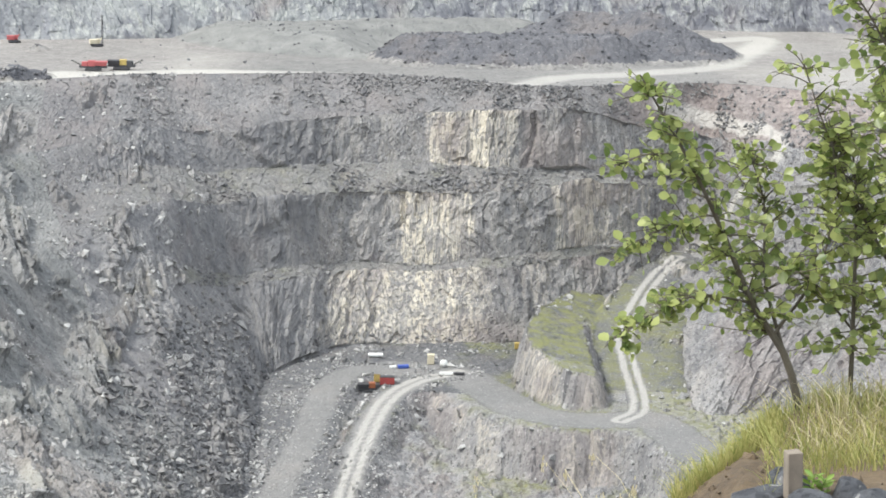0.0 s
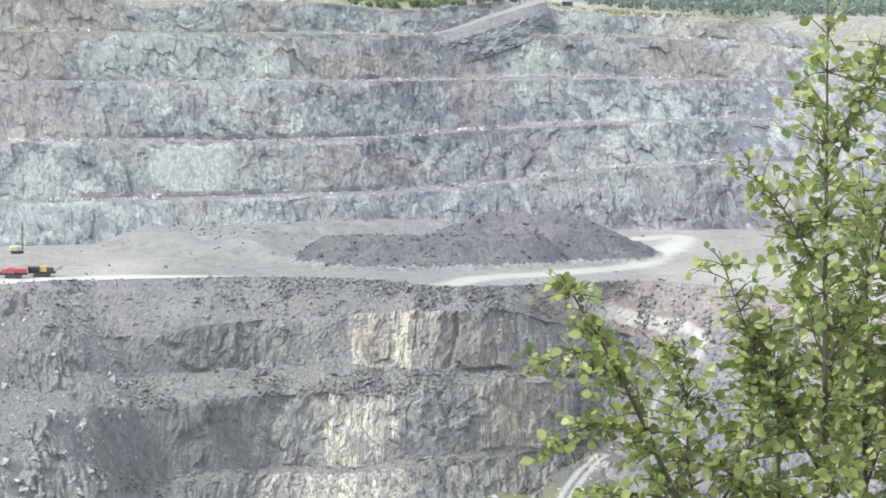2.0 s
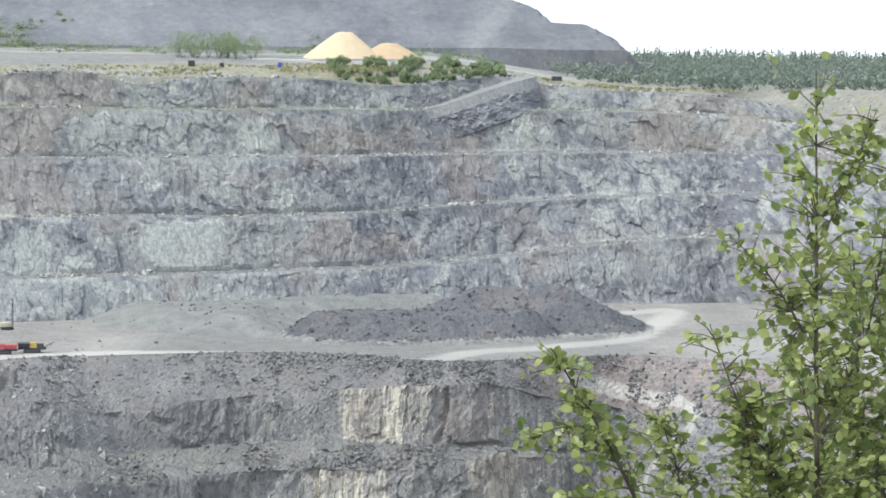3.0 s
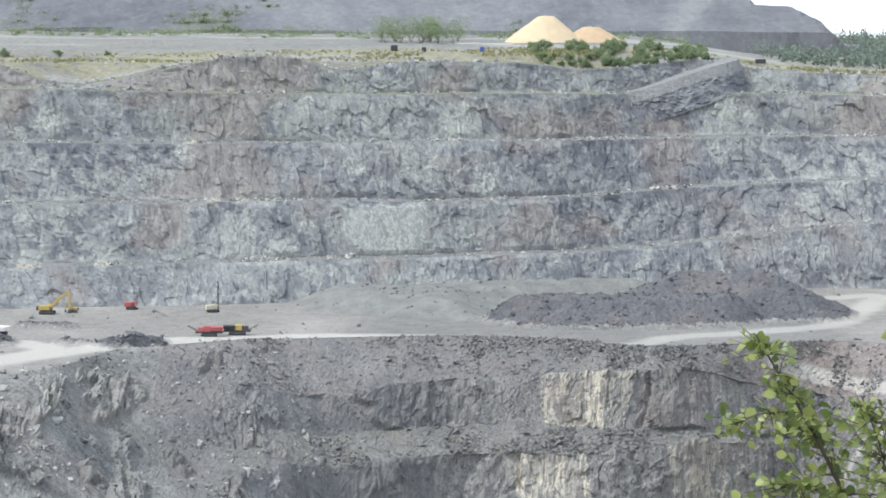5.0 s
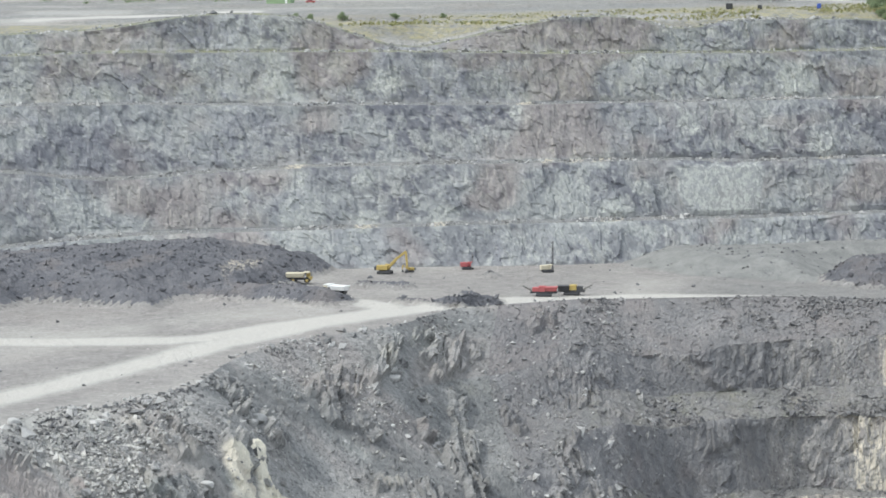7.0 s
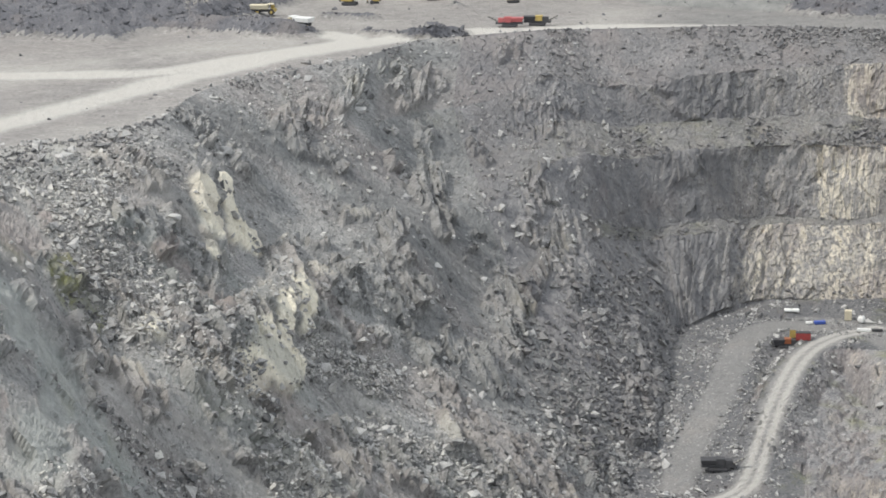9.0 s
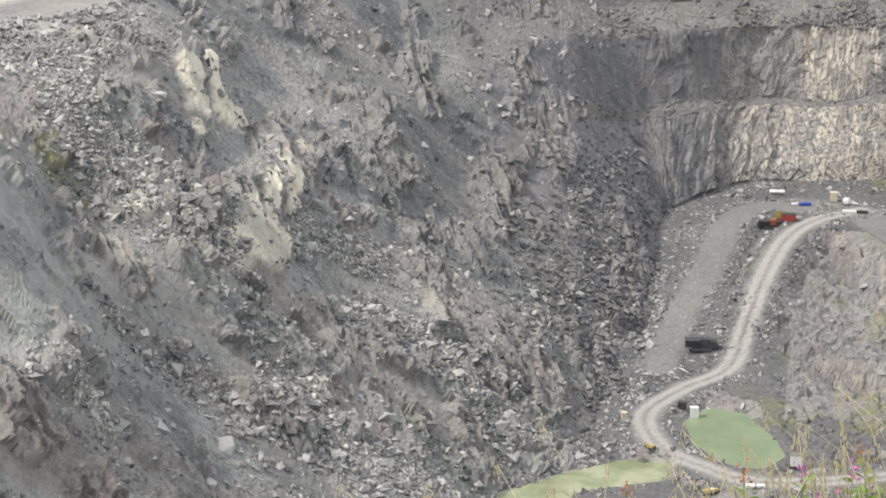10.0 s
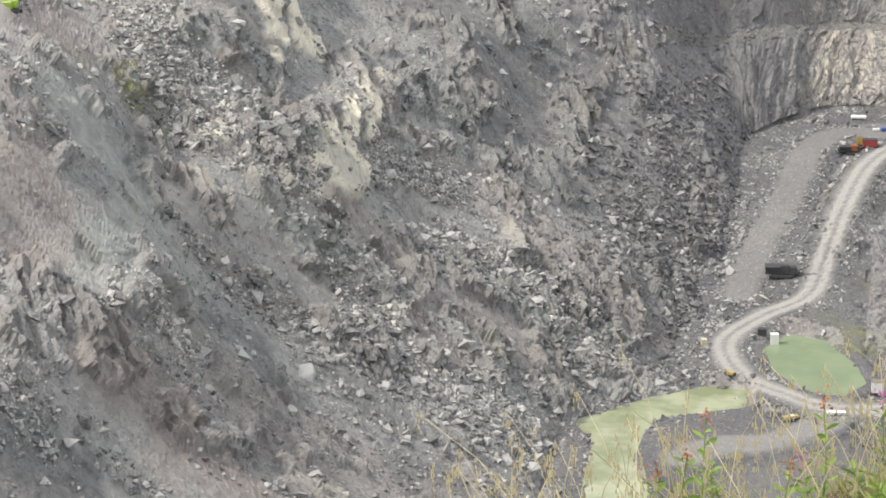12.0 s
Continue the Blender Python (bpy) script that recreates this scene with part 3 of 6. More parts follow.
rise = np.where(far_face, rock_rise(u, h, 0.52, 0.35, 1.0) * (1 - 0.8 * SLAB) + 0.8 * SLAB, scree_rise(far[..., 0], far[..., 1], h, 0.5))
far = far + n_far * (rise * soft_edge)[..., None]
far[..., 2] += np.where(far_face, 0, 0.35 * fbm(far_raw[..., 0] / 5, far_raw[..., 1] / 5, 0.0, 3))
warp = u + 0.35 * h + 2 * fbm(u / 9, h / 9, 2.0, 2)
spots = smooth(0.12, 0.42, 0.55 * blocks(warp / 6, h / 7, 91) + 0.3 * blocks(warp / 2.4, h / 3, 92) + 0.75 * fbm(u / 34, h / 18, 9.0, 3)) * far_face
broad = smooth(0.05, 0.22, 0.8 * fbm(warp / 15, h / 10, 211.0, 3) + 0.25 * blocks(warp / 4, h / 5, 212)) * far_face
lumps = np.zeros(h.shape)
for sx, sz, r in FAR_SPOTS:
    lumps = np.maximum(lumps, smooth(1.25, 0.85, np.hypot(far_raw[..., 0] - sx, (h - sz) * 1.1) / r + 0.35 * fbm(u / 2.5, h / 2.5, 6.0 + sx, 3) + 0.25 * blocks(warp / 2, h / 2.5, 95)))
west = smooth(30, -60, far_raw[..., 0])
chunks = smooth(0.18, 0.30, 0.5 * blocks(warp / 5, h / 4.5, 191) + 0.4 * blocks(warp / 1.9, h / 2.2, 192) + 0.5 * fbm(u / 22, h / 12, 19.0, 3)) * far_face
far_pale = np.clip(np.maximum.reduce([0.7 * spots, 0.42 * broad * smooth(-92, -78, h), (0.42 + 0.2 * west) * chunks, 1.0 * lumps]) * (1 - SLAB) + (1.0 + 0.25 * blocks(u / 5, h / 4, 97)) * SLAB, 0, 1)
far_fresh = far_face * (1 - SLAB) * 0.25 * west * smooth(-0.15, 0.3, 0.8 * fbm(warp / 20, h / 14, 231.0, 3) + 0.3 * blocks(warp / 5, h / 8, 232) + 0.35 * smooth(-55, -80, h))
far_dust = np.where(far_face, 0.12 * smooth(0.88, 1.0, far_share)[:, None], 0.05)
far_moss = np.where(far_strip[:, None] <= 3, 0.8, 0.15) * np.where(far_face, 0.2, 1.0)
far_rust = 0.5 * smooth(0.05, 0.4, fbm(u / 28, h / 18, 71.0, 3)) * far_face * (1 - SLAB)
# dark zones: darker rock, and shadowed facets put into the colour
far_dark_shade = 1.0 * smooth(0.04, 0.14, 0.75 * fbm(warp / 26, h / 16, 131.0, 3) + 0.4 * blocks(warp / 7, h / 9, 133) + 0.3 * blocks(warp / 2.5, h / 3, 134) + 0.14 - 0.12 * west) * far_face * (1 - SLAB) * (1 - 0.85 * np.maximum.reduce([spots, broad, lumps, chunks]))
far_attr = {"fresh": far_fresh, "dark_tone": far_dark_shade, "rust": far_rust, "pale": far_pale, "dust": far_dust + 0 * h, "moss": far_moss + 0 * h}
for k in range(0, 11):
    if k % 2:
        cut("bench_face", far, far_strip, [k], ROCK_FAR, "blasted rock face, haze-tinted blue-grey, with upright joints and pale scars", far_attr)
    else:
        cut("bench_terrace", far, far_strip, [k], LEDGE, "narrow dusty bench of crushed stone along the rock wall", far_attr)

# ---------------------------------------------------------------- the working platform with its tracks and heaps
WORK_Z = -95.0
BANKED = [(-420, 610), (-277, 639), (-266, 657), (-222, 652), (-224, 673), (-203, 684), (-196, 714), (-192, 745), (-190, 860), (-420, 860)]
SHELF = [(-92, 775), (-70, 752), (-45, 744), (-24, 738), (-22, 790), (40, 812), (40, 850), (-40, 830), (-100, 800)]


def mound(x, y, points, height, width, seed):
    d, z = near_path(x, y, points, 60)
    top = height * (1 + 0.38 * fbm(x / 17, y / 17, seed, 4))
    return np.maximum(0, top * (1 - d / width) + 0.07 * height * fbm(x / 6, y / 6, seed, 4) * (d < width) + 0.3 * fbm(x / 3, y / 3, seed, 2) * (d < width))


def platform_height(x, y):
    z = 0.45 * fbm(x / 30, y / 30, 1.0, 4)
    reach_in = inside(x, y, BANKED) + 4.0 * fbm(x / 13, y / 13, 3.0, 4)
    banked = np.maximum(0, np.minimum(reach_in * 0.5, 4.5 + reach_in * 0.16)) * (1 + 0.2 * fbm(x / 9, y / 9, 12.0, 3))
    heaps = np.maximum.reduce([
        np.minimum(mound(x, y, [(-6, 742, 0), (20, 743, 0), (48, 752, 0)], 14, 21, 2.0), 8.2 + 1.0 * fbm(x / 9, y / 9, 5.0, 4)),
        mound(x, y, [(42, 790, 0), (60, 784, 0), (74, 772, 0)], 12.5, 29, 2.5),
        np.minimum(banked, np.interp(x, [-420, -314, -278, -241, -190], [6.5, 7.6, 10.2, 11.6, 12.2])),
        mound(x, y, [(-212, 684, 0), (-188, 678, 0), (-174, 673, 0)], 4.6, 11, 4.0),
        mound(x, y, [(-136, 744, 0), (-135, 744, 0)], 2.2, 4.5, 6.0),
        mound(x, y, [(-134, 689, 0), (-132, 689, 0)], 2.0, 5.0, 7.0),
        mound(x, y, [(-172, 712, 0), (-158, 710, 0)], 2.4, 5.0, 8.0),
        mound(x, y, [(-152, 676, 0), (-143, 674, 0)], 1.8, 3.5, 9.0),
        mound(x, y, [(-136, 672, 0), (-124, 676, 0)], 3.2, 7.0, 10.0),
    ])
    shelf = np.clip((inside(x, y, SHELF) + 2.5 * fbm(x / 8, y / 8, 21.0, 3)) * 0.35, 0, 5.5 + 0.8 * fbm(x / 6, y / 6, 22.0, 3))
    heaps = np.where(shelf > heaps, 0, heaps)
    z = z + shelf
    return WORK_Z + z + heaps, heaps


edge_line, back_line = line(EDGE, 560), even(pushed(LEVEL_5, 4)[::-1], 560)
f = np.linspace(0, 1, 160)[:, None, None]
edge_in = edge_line - (back_line - edge_line) * 0.002
plat = edge_in[None] + (back_line - edge_in)[None] * f ** 1.25
plat[..., 2], heaps = platform_height(plat[..., 0], plat[..., 1])
px, py = plat[..., 0], plat[..., 1]
to_edge = np.hypot(*(plat - edge_line[None])[..., :2].transpose(2, 0, 1))
plat[..., 2] = WORK_Z - 0.05 + (plat[..., 2] - WORK_Z) * smooth(1, 9, to_edge)
plat[..., 2] += (0.35 * blocks(px / 2, py / 2, 3) + 0.6 * blocks(px / 5, py / 6, 4)) * (heaps > 0.3)
track = np.maximum.reduce([k * smooth(w * 1.7, w * 0.5, near_path(px, py, p)[0] + 1.5 * fbm(px / 8, py / 8, 4.0, 3))
                           for p, w, k in ((TRACK_A, 5, 1.0), (TRACK_B, 6, 1.0), (TRACK_C, 4.5, 0.65))])
flat = smooth(1.2, 0.2, heaps)
open_ground = smooth(-45, -90, px) + smooth(80, 100, px)
on_shelf = smooth(-2, 2, inside(px, py, SHELF))
dust = flat * (1 - 0.9 * on_shelf) * np.clip(0.95 * track + 0.12 * open_ground + (0.05 + 0.33 * open_ground) * smooth(-0.2, 0.5, fbm(px / 40, py / 60, 6.0, 4)), 0, 1)
plat_dark = flat * np.clip(0.5 * (1 - open_ground) + 0.8 * on_shelf, 0, 0.85) * (1 - track)
plat_pale = 0.5 * smooth(5, 3, np.hypot(px + 213, (py - 712) * 0.22) + 2 * fbm(px / 3, py / 3, 2.0, 3))
plat_attr = {"dark_tone": plat_dark, "fresh": 0.3 * on_shelf * flat, "rust": 0.22 * open_ground * flat * (1 - track) * (1 - on_shelf), "pale": plat_pale, "dust": dust, "moss": 0 * dust}
tagged(sheet("work_platform", plat, GRAVEL, True, plat_attr, keep=heaps < 1.0, whole=False), "pale dusty gravel working level with haul tracks", "ground", kind="structure")
tagged(sheet("spoil_heap", plat, SPOIL, False, plat_attr, keep=heaps >= 1.0), "dark heaps of dumped spoil on the working level", "spoil heap", kind="stuff")

# ---------------------------------------------------------------- the lower pit: three faces at the back, a long broken slope at the side
low_lines = [[(x * 1.012, y * 1.012, z - 0.4) for x, y, z in EDGE], EDGE, LIP_1, FOOT_1, LIP_2, FOOT_2, LIP_3, FOOT_3,
             [(x * 0.985 + 0.0, y * 0.985, z - 4) for x, y, z in FOOT_3]]
low, low_strip, low_share = loft(low_lines, 1150, 0.62)
station = np.linspace(0, len(EDGE) - 1, low.shape[1])
side = smooth(9.3, 12.8, station)[None, :] + 0 * low[..., 0]   # 0 on the back wall, 1 on the side slope
soft = low.copy()
top_row = int(np.argmax(low_strip == 1))
for _ in range(260):
    soft[top_row + 1:-1] = (soft[top_row:-2] + 2 * soft[top_row + 1:-1] + soft[top_row + 2:]) / 4
low = low + (soft - low) * side[..., None]
lx, ly, lz = low[..., 0].copy(), low[..., 1].copy(), low[..., 2].copy()
run = along(low)[None, :] + 0 * lz
ease = smooth(-95, -106, lz) * smooth(-172, -158, lz) * (1 - side)
low[..., 2] += ease * (4.2 * fbm(run / 34, lz / 60, 51.0, 3) + 1.2 * fbm(run / 6, lz / 9, 53.0, 3))
n_low = normals(low)
n_low *= np.where(n_low[..., 2:3] + 0.3 * -n_low[..., 1:2] < 0, -1, 1)
u = along(low)[None, :] + 0 * lz
column = station[None, :] + 0 * lz
is_face = np.isin(low_strip, (2, 4, 6))[:, None]
fall = np.linspace(0, 130, low.shape[0])[:, None] + 0 * lz
slant = u + 0.85 * fall + 9 * fbm(u / 30, fall / 30, 2.0, 3)
ragged_edge = 0.45 * fbm(u / 5, fall / 5, 81.0, 4) + 0.35 * blocks(u / 3, fall / 4, 82)
zones = {}
wide_slabs = [(path, width * 1.45) for path, width in SLABS]
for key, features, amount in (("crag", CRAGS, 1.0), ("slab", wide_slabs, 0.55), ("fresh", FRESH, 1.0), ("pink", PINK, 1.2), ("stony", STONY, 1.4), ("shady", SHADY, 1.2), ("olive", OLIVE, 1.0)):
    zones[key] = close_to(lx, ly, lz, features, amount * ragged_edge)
crag = np.maximum(zones["crag"], 0.9 * smooth(0.13, 0.24, fbm(slant / 15, (fall - 0.3 * u) / 13, 15.0, 4)) * (1 - zones["pink"]) * (1 - zones["fresh"]))
cover = smooth(0.30, 0.05, fbm(u / 17, lz / 13, 57.0, 3))  # scree that has run down over the faces
face_w = np.where(is_face, 1.0, 0.0) * cover * (1 - side) + side * crag
rise = (1 - side) * face_w * rock_rise(u, lz, 0.8) + (1 - face_w) * scree_rise(lx, ly, lz, 0.9 - 0.15 * side)
gully = side * (2.6 * fbm(slant / 24, fall / 90, 21.0, 3) + crag * (2.0 * blocks(u / 6, lz / 9, 71) + 1.7 * blocks(u / 2.8, lz / 4.5, 72) + 0.8 * blocks(u / 1.5, lz / 1.9, 73) + 1.8) + zones["fresh"] * (1.2 * blocks(slant / 9, fall / 14, 75) - 0.6) + zones["stony"] * (0.35 * blocks(u / 1.4, fall / 1.4, 76) + 0.5))
hold = smooth(0, 0.35, low_share)[:, None] * (low_strip == 1)[:, None] + (low_strip > 1)[:, None]
outcrop = zones["slab"] * side
band = fbm(slant / 9, fall / 70, 33.0, 3)
low = low + n_low * ((rise + gully * (1 - 0.7 * outcrop) + outcrop * (1.8 + 0.7 * blocks(u / 2.6, lz / 7, 18))) * hold)[..., None]
streaky = smooth(-0.3, 0.2, fbm(u / 2.2, lz / 22, 31.0, 4))
pale = np.zeros(lz.shape)
for strips, x0, x1, amount in (((2,), -5, 20, 1.35), ((4,), -16, 7, 1.35), ((4,), 33, 48, 1.3), ((6,), -33, 12, 1.3), ((6,), 24, 34, 0.35), ((4,), 48, 62, 0.6), ((2, 4, 6), -70, 70, 0.16)):
    wob = 5.0 * fbm(lz / 9, u / 9, 3.0 + x0, 4) + 1.6 * blocks(u / 2.5, lz / 4, 24)
    pale = np.maximum(pale, amount * np.isin(low_strip, strips)[:, None] * smooth(x0 - 1.5, x0 + 1.5, lx + wob) * smooth(x1 + 1.5, x1 - 1.5, lx + wob) * (0.35 + 0.65 * streaky) * (1 - side))
pale = np.maximum(pale, 1.5 * outcrop)
pale = np.maximum(pale, side * 0.3 * smooth(0.2, 0.4, fbm(slant / 9, fall / 10, 45.0, 3)) * crag)
talus_dust = (1 - is_face) * 0.06 + smooth(15, 18, column) * side * 0.14 * smooth(-0.1, 0.4, fbm(slant / 6, fall / 30, 19.0, 3)) + side * 0.12 * smooth(0.0, 0.3, band) * (1 - crag) * smooth(14, 17, column)
low_dust = talus_dust + 0.5 * smooth(0.3, 0.0, low_share)[:, None] * (low_strip == 1)[:, None] * smooth(16, 19, column)
low_moss = (np.isin(low_strip, (3, 5))[:, None] * 0.28 * (1 - side) + side * 0.30 * smooth(0.35, 0.6, fbm(u / 18, lz / 14, 61.0, 3))) * (0.4 + 0.6 * smooth(0, 0.4, fbm(u / 9, lz / 9, 3.0, 2)))
far_haul = np.full(lz.shape, 1e9)
for q in even(HAUL_ROAD, 60):
    far_haul = np.minimum(far_haul, (lx - q[0]) ** 2 + (ly - q[1]) ** 2 + (lz - q[2]) ** 2)
low_dust = np.maximum(low_dust, 0.7 * smooth(3.2, 1.8, np.sqrt(far_haul)))
low_rust = np.maximum(0.32 * side * smooth(0.05, 0.3, fbm(slant / 17, fall / 80, 81.0, 3)), (low_strip == 1)[:, None] * (0.25 * smooth(0, 0.4, fbm(u / 20, lz / 12, 8.0, 3)) + 0.7 * smooth(45, 60, lx)))
low_rust = np.maximum(low_rust, (1 - side) * is_face * 0.45 * smooth(0.1, 0.5, fbm(u / 15, lz / 14, 86.0, 3)))
streaks = smooth(-0.3, 0.35, fbm(slant / 5, fall / 45, 47.0, 4))
low_rust = np.clip(np.maximum(low_rust * (1 - zones["fresh"]), side * zones["pink"] * (0.5 + 0.35 * streaks)) * (1 - 0.7 * zones["shady"]), 0, 1)
# darker tone towards the pit corner and along the listed slope bands
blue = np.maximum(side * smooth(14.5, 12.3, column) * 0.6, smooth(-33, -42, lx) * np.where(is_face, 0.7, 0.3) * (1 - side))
low_dark = np.clip(np.maximum(side * zones["shady"] * (0.5 + 0.35 * streaks), blue) * (1 - 0.6 * crag), 0, 1) + (1 - side) * (low_strip == 1)[:, None] * 0.5 * smooth(0.0, 0.35, fbm(u / 16, fall / 16, 49.0, 4))
low_fresh = side * np.clip(0.85 * zones["fresh"] + 0.5 * smooth(0.15, 0.4, fbm(slant / 11, fall / 40, 48.0, 3)) * (1 - zones["shady"]) * smooth(13, 15, column), 0, 1)
low_moss = np.maximum(low_moss, side * 0.9 * zones["olive"])
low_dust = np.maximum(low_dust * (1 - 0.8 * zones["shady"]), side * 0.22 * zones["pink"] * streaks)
low_attr = {"dark_tone": low_dark, "fresh": low_fresh, "rust": low_rust, "pale": pale, "dust": low_dust + 0 * lz, "moss": low_moss * (1 - outcrop)}
split = int(np.searchsorted(column[0], 12.4))
for k, name, mat, label in ((0, "platform_shoulder", SCREE, "stony shoulder at the edge of the working level"),
                            (1, "tipped_scree", SCREE, "long grey tipped scree slope under the platform edge"),
                            (2, "pit_face", ROCK_PIT, "grey-brown blasted rock face with cream streaks"),
                            (3, "bench_scree", SCREE, "bench covered in fallen grey stone"),
                            (4, "pit_face", ROCK_PIT, "grey-brown blasted rock face with cream streaks"),
                            (5, "bench_scree", SCREE, "narrow bench with thin grass and fallen stone"),
                            (6, "pit_face", ROCK_PIT, "tall rock face streaked cream above the pit floor"),
                            (7, "wall_foot", SCREE, "foot of the rock wall")):
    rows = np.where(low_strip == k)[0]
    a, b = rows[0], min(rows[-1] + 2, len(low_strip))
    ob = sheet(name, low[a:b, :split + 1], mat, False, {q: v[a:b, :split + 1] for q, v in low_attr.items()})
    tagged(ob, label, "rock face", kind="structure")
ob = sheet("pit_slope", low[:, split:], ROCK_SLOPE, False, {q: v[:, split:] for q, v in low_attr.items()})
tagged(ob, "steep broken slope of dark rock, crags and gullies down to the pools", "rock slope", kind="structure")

# ---------------------------------------------------------------- the pit floor: ledge, roads, ponds
foot = np.array(FOOT_3)
LEDGE_RING = LEDGE_FRONT + [(150, 500, 0), (150, 720, 0), (-30, 720, 0), (-24, 640, 0), (-20, 612, 0)]
SPUR_RING = [(24, 603, 0), (28, 594, 0), (36, 586, 0), (45, 586, 0), (46, 600, 0), (46, 640, 0), (54, 672, 0), (48, 684, 0), (38, 666, 0), (29, 642, 0), (24, 622, 0)]
TERRACE_RING = TERRACE_FRONT + [(60, 500, 0), (80, 620, 0), (0, 620, 0), (-14, 575, 0)]


def floor_height(x, y):
    base = np.interp(y, [300, 430, 470, 500, 520, 560, 600, 640, 720], [-193, -192, -190.5, -189.5, -186, -178, -171, -168.4, -167.5])
    east = smooth(-16, 4, x)
    base = base * (1 - east) + east * np.interp(y, [300, 470, 520, 555, 590, 640, 720], [-192, -189.5, -188.5, -184, -176, -168.4, -167.5])
    base = base + 0.5 * fbm(x / 18, y / 18, 2.0, 4)
    wig = 3.0 * fbm(x / 16, y / 16, 5.0, 3) + 1.0 * blocks(x / 5, y / 5, 2)
    ledge = -168 - 26 * smooth(3.5, -16, inside(x, y, LEDGE_RING) + wig * 0.8)
    terr = -181 - 16 * smooth(2, -9, inside(x, y, TERRACE_RING) + wig * 0.7)
    z = np.maximum(base, np.maximum(ledge, terr) + 0.4 * blocks(x / 2, y / 2, 4) * (np.maximum(ledge, terr) > base))
    rd, rz = near_path(x, y, RAMP)
    spur_in = inside(x, y, SPUR_RING) + 1.6 * fbm(x / 6, y / 6, 3.0, 3) + 0.8 * blocks(x / 3, y / 3, 9)
    spur = -156 + (y - 603) * 0.06 - 0.22 * np.maximum(0, x - 28) + 0.6 * fbm(x / 5, y / 5, 8.0, 3) - 18 * smooth(0.5, -5.5, spur_in) - 45 * smooth(-5.5, -22, spur_in)
    z = np.maximum(z, spur)
    rx = np.interp(y, [q[1] for q in RAMP], [q[0] for q in RAMP])
    z = np.where((x > rx) & (rd < 30) & (y > 590), np.maximum(z, rz), z)
    z = np.where(rd < 8, rz, np.where(rd < 18, z * smooth(8, 12, rd) + rz * (1 - smooth(8, 12, rd)), z))
    for ring, depth, top, reach in ((POOL_RIM, 1.4, -191.0, -11), (POND_RIM, 1.6, -189.5, -4)):
        s = inside(x, y, ring) + 0.5 * fbm(x / 4, y / 4, 7.0, 3)
        k = smooth(reach, 0, s)
        basin = top - depth * smooth(-0.5, 2.5, s) + 0.35 * smooth(0, -3, s)
        z = z * (1 - k) + k * basin
        for p, w in ((ROAD_LOW, 4.5), (ROAD_OLD, 5.0), (ROAD_LEDGE, 6.0), (ROAD_MAIN, 4.2)) if top < -190 else ():
            d, pz = near_path(x, y, p)
            k = smooth(w * 2.2, w, d) * smooth(0.3, -2.5, s)
            z = z * (1 - k) + pz * k
    return z


gx, gy = np.meshgrid(np.arange(-92, 150, 0.7), np.arange(330, 712, 0.8))
gx, gy = gx + 0.2 * rng.standard_normal(gx.shape) * 0.6, gy + 0.2 * rng.standard_normal(gy.shape) * 0.6
gz = floor_height(gx, gy)
road_free = smooth(7, 14, np.minimum(np.minimum(near_path(gx, gy, ROAD_MAIN)[0], near_path(gx, gy, ROAD_LEDGE)[0]), near_path(gx, gy, ROAD_OLD)[0]))
gz = gz + smooth(-18, -8, gx) * smooth(600, 570, gy) * road_free * (2.2 * fbm(gx / 9, gy / 9, 77.0, 4) + 0.9 * blocks(gx / 3.5, gy / 4.5, 78)) * (inside(gx, gy, POND_RIM) < -3)
slope = np.hypot(np.gradient(gz, axis=0) / 0.8, np.gradient(gz, axis=1) / 0.7)
gz = gz + (0.5 * blocks(gx / 1.6, gy / 1.6, 6) + 1.5 * blocks(gx / 4, gy / 6, 16)) * smooth(0.25, 0.6, slope) * smooth(-2, -6, np.maximum(inside(gx, gy, POND_RIM), inside(gx, gy, POOL_RIM)))
roads = {"main": near_path(gx, gy, ROAD_MAIN)[0], "old": near_path(gx, gy, ROAD_OLD)[0], "ledge": near_path(gx, gy, ROAD_LEDGE)[0], "ramp": near_path(gx, gy, RAMP)[0], "low": near_path(gx, gy, ROAD_LOW)[0]}
ragged = 1.2 * fbm(gx / 5, gy / 5, 9.0, 3)
f_dust = np.maximum.reduce([0.32 * smooth(4.6, 2.6, roads["main"] + ragged), 0.22 * smooth(6, 3, roads["old"] + ragged), 0.34 * smooth(6, 3, roads["low"] + ragged), 0.2 * smooth(8, 6, roads["ledge"] + ragged), 0.04 * smooth(8, 6, roads["ramp"] + ragged)])
for key in ("main", "ledge", "ramp"):
    rut = np.minimum(abs(roads[key] - 1.2), abs(roads[key] - 2.0))
    f_dust = np.maximum(f_dust, (0.7 if key != "ledge" else 0.1) * smooth(0.9, 0.3, rut))
f_pale = 0.6 * smooth(0.55, 1.0, slope) * smooth(0.0, 0.5, fbm(gx / 6, gy / 25, 12.0, 3)) * smooth(-20, 0, gx)
f_moss = smooth(0.9, 0.5, slope) * 0.8 * smooth(0.0, 0.45, fbm(gx / 13, gy / 13, 14.0, 3) + 0.25 * smooth(-10, 15, gx)) * (f_dust < 0.1) * smooth(-30, -10, gx)
f_moss = np.maximum(f_moss, 1.1 * smooth(-3, 1, inside(gx, gy, SPUR_RING)) * smooth(7.5, 9.5, roads["ramp"]) * smooth(0.9, 0.5, slope))

f_rust = 0.35 * smooth(0.3, 0.7, slope) * smooth(-0.1, 0.4, fbm(gx / 14, gy / 14, 44.0, 3))
floor_attr = {"rust": f_rust, "pale": f_pale, "dust": f_dust, "moss": f_moss}
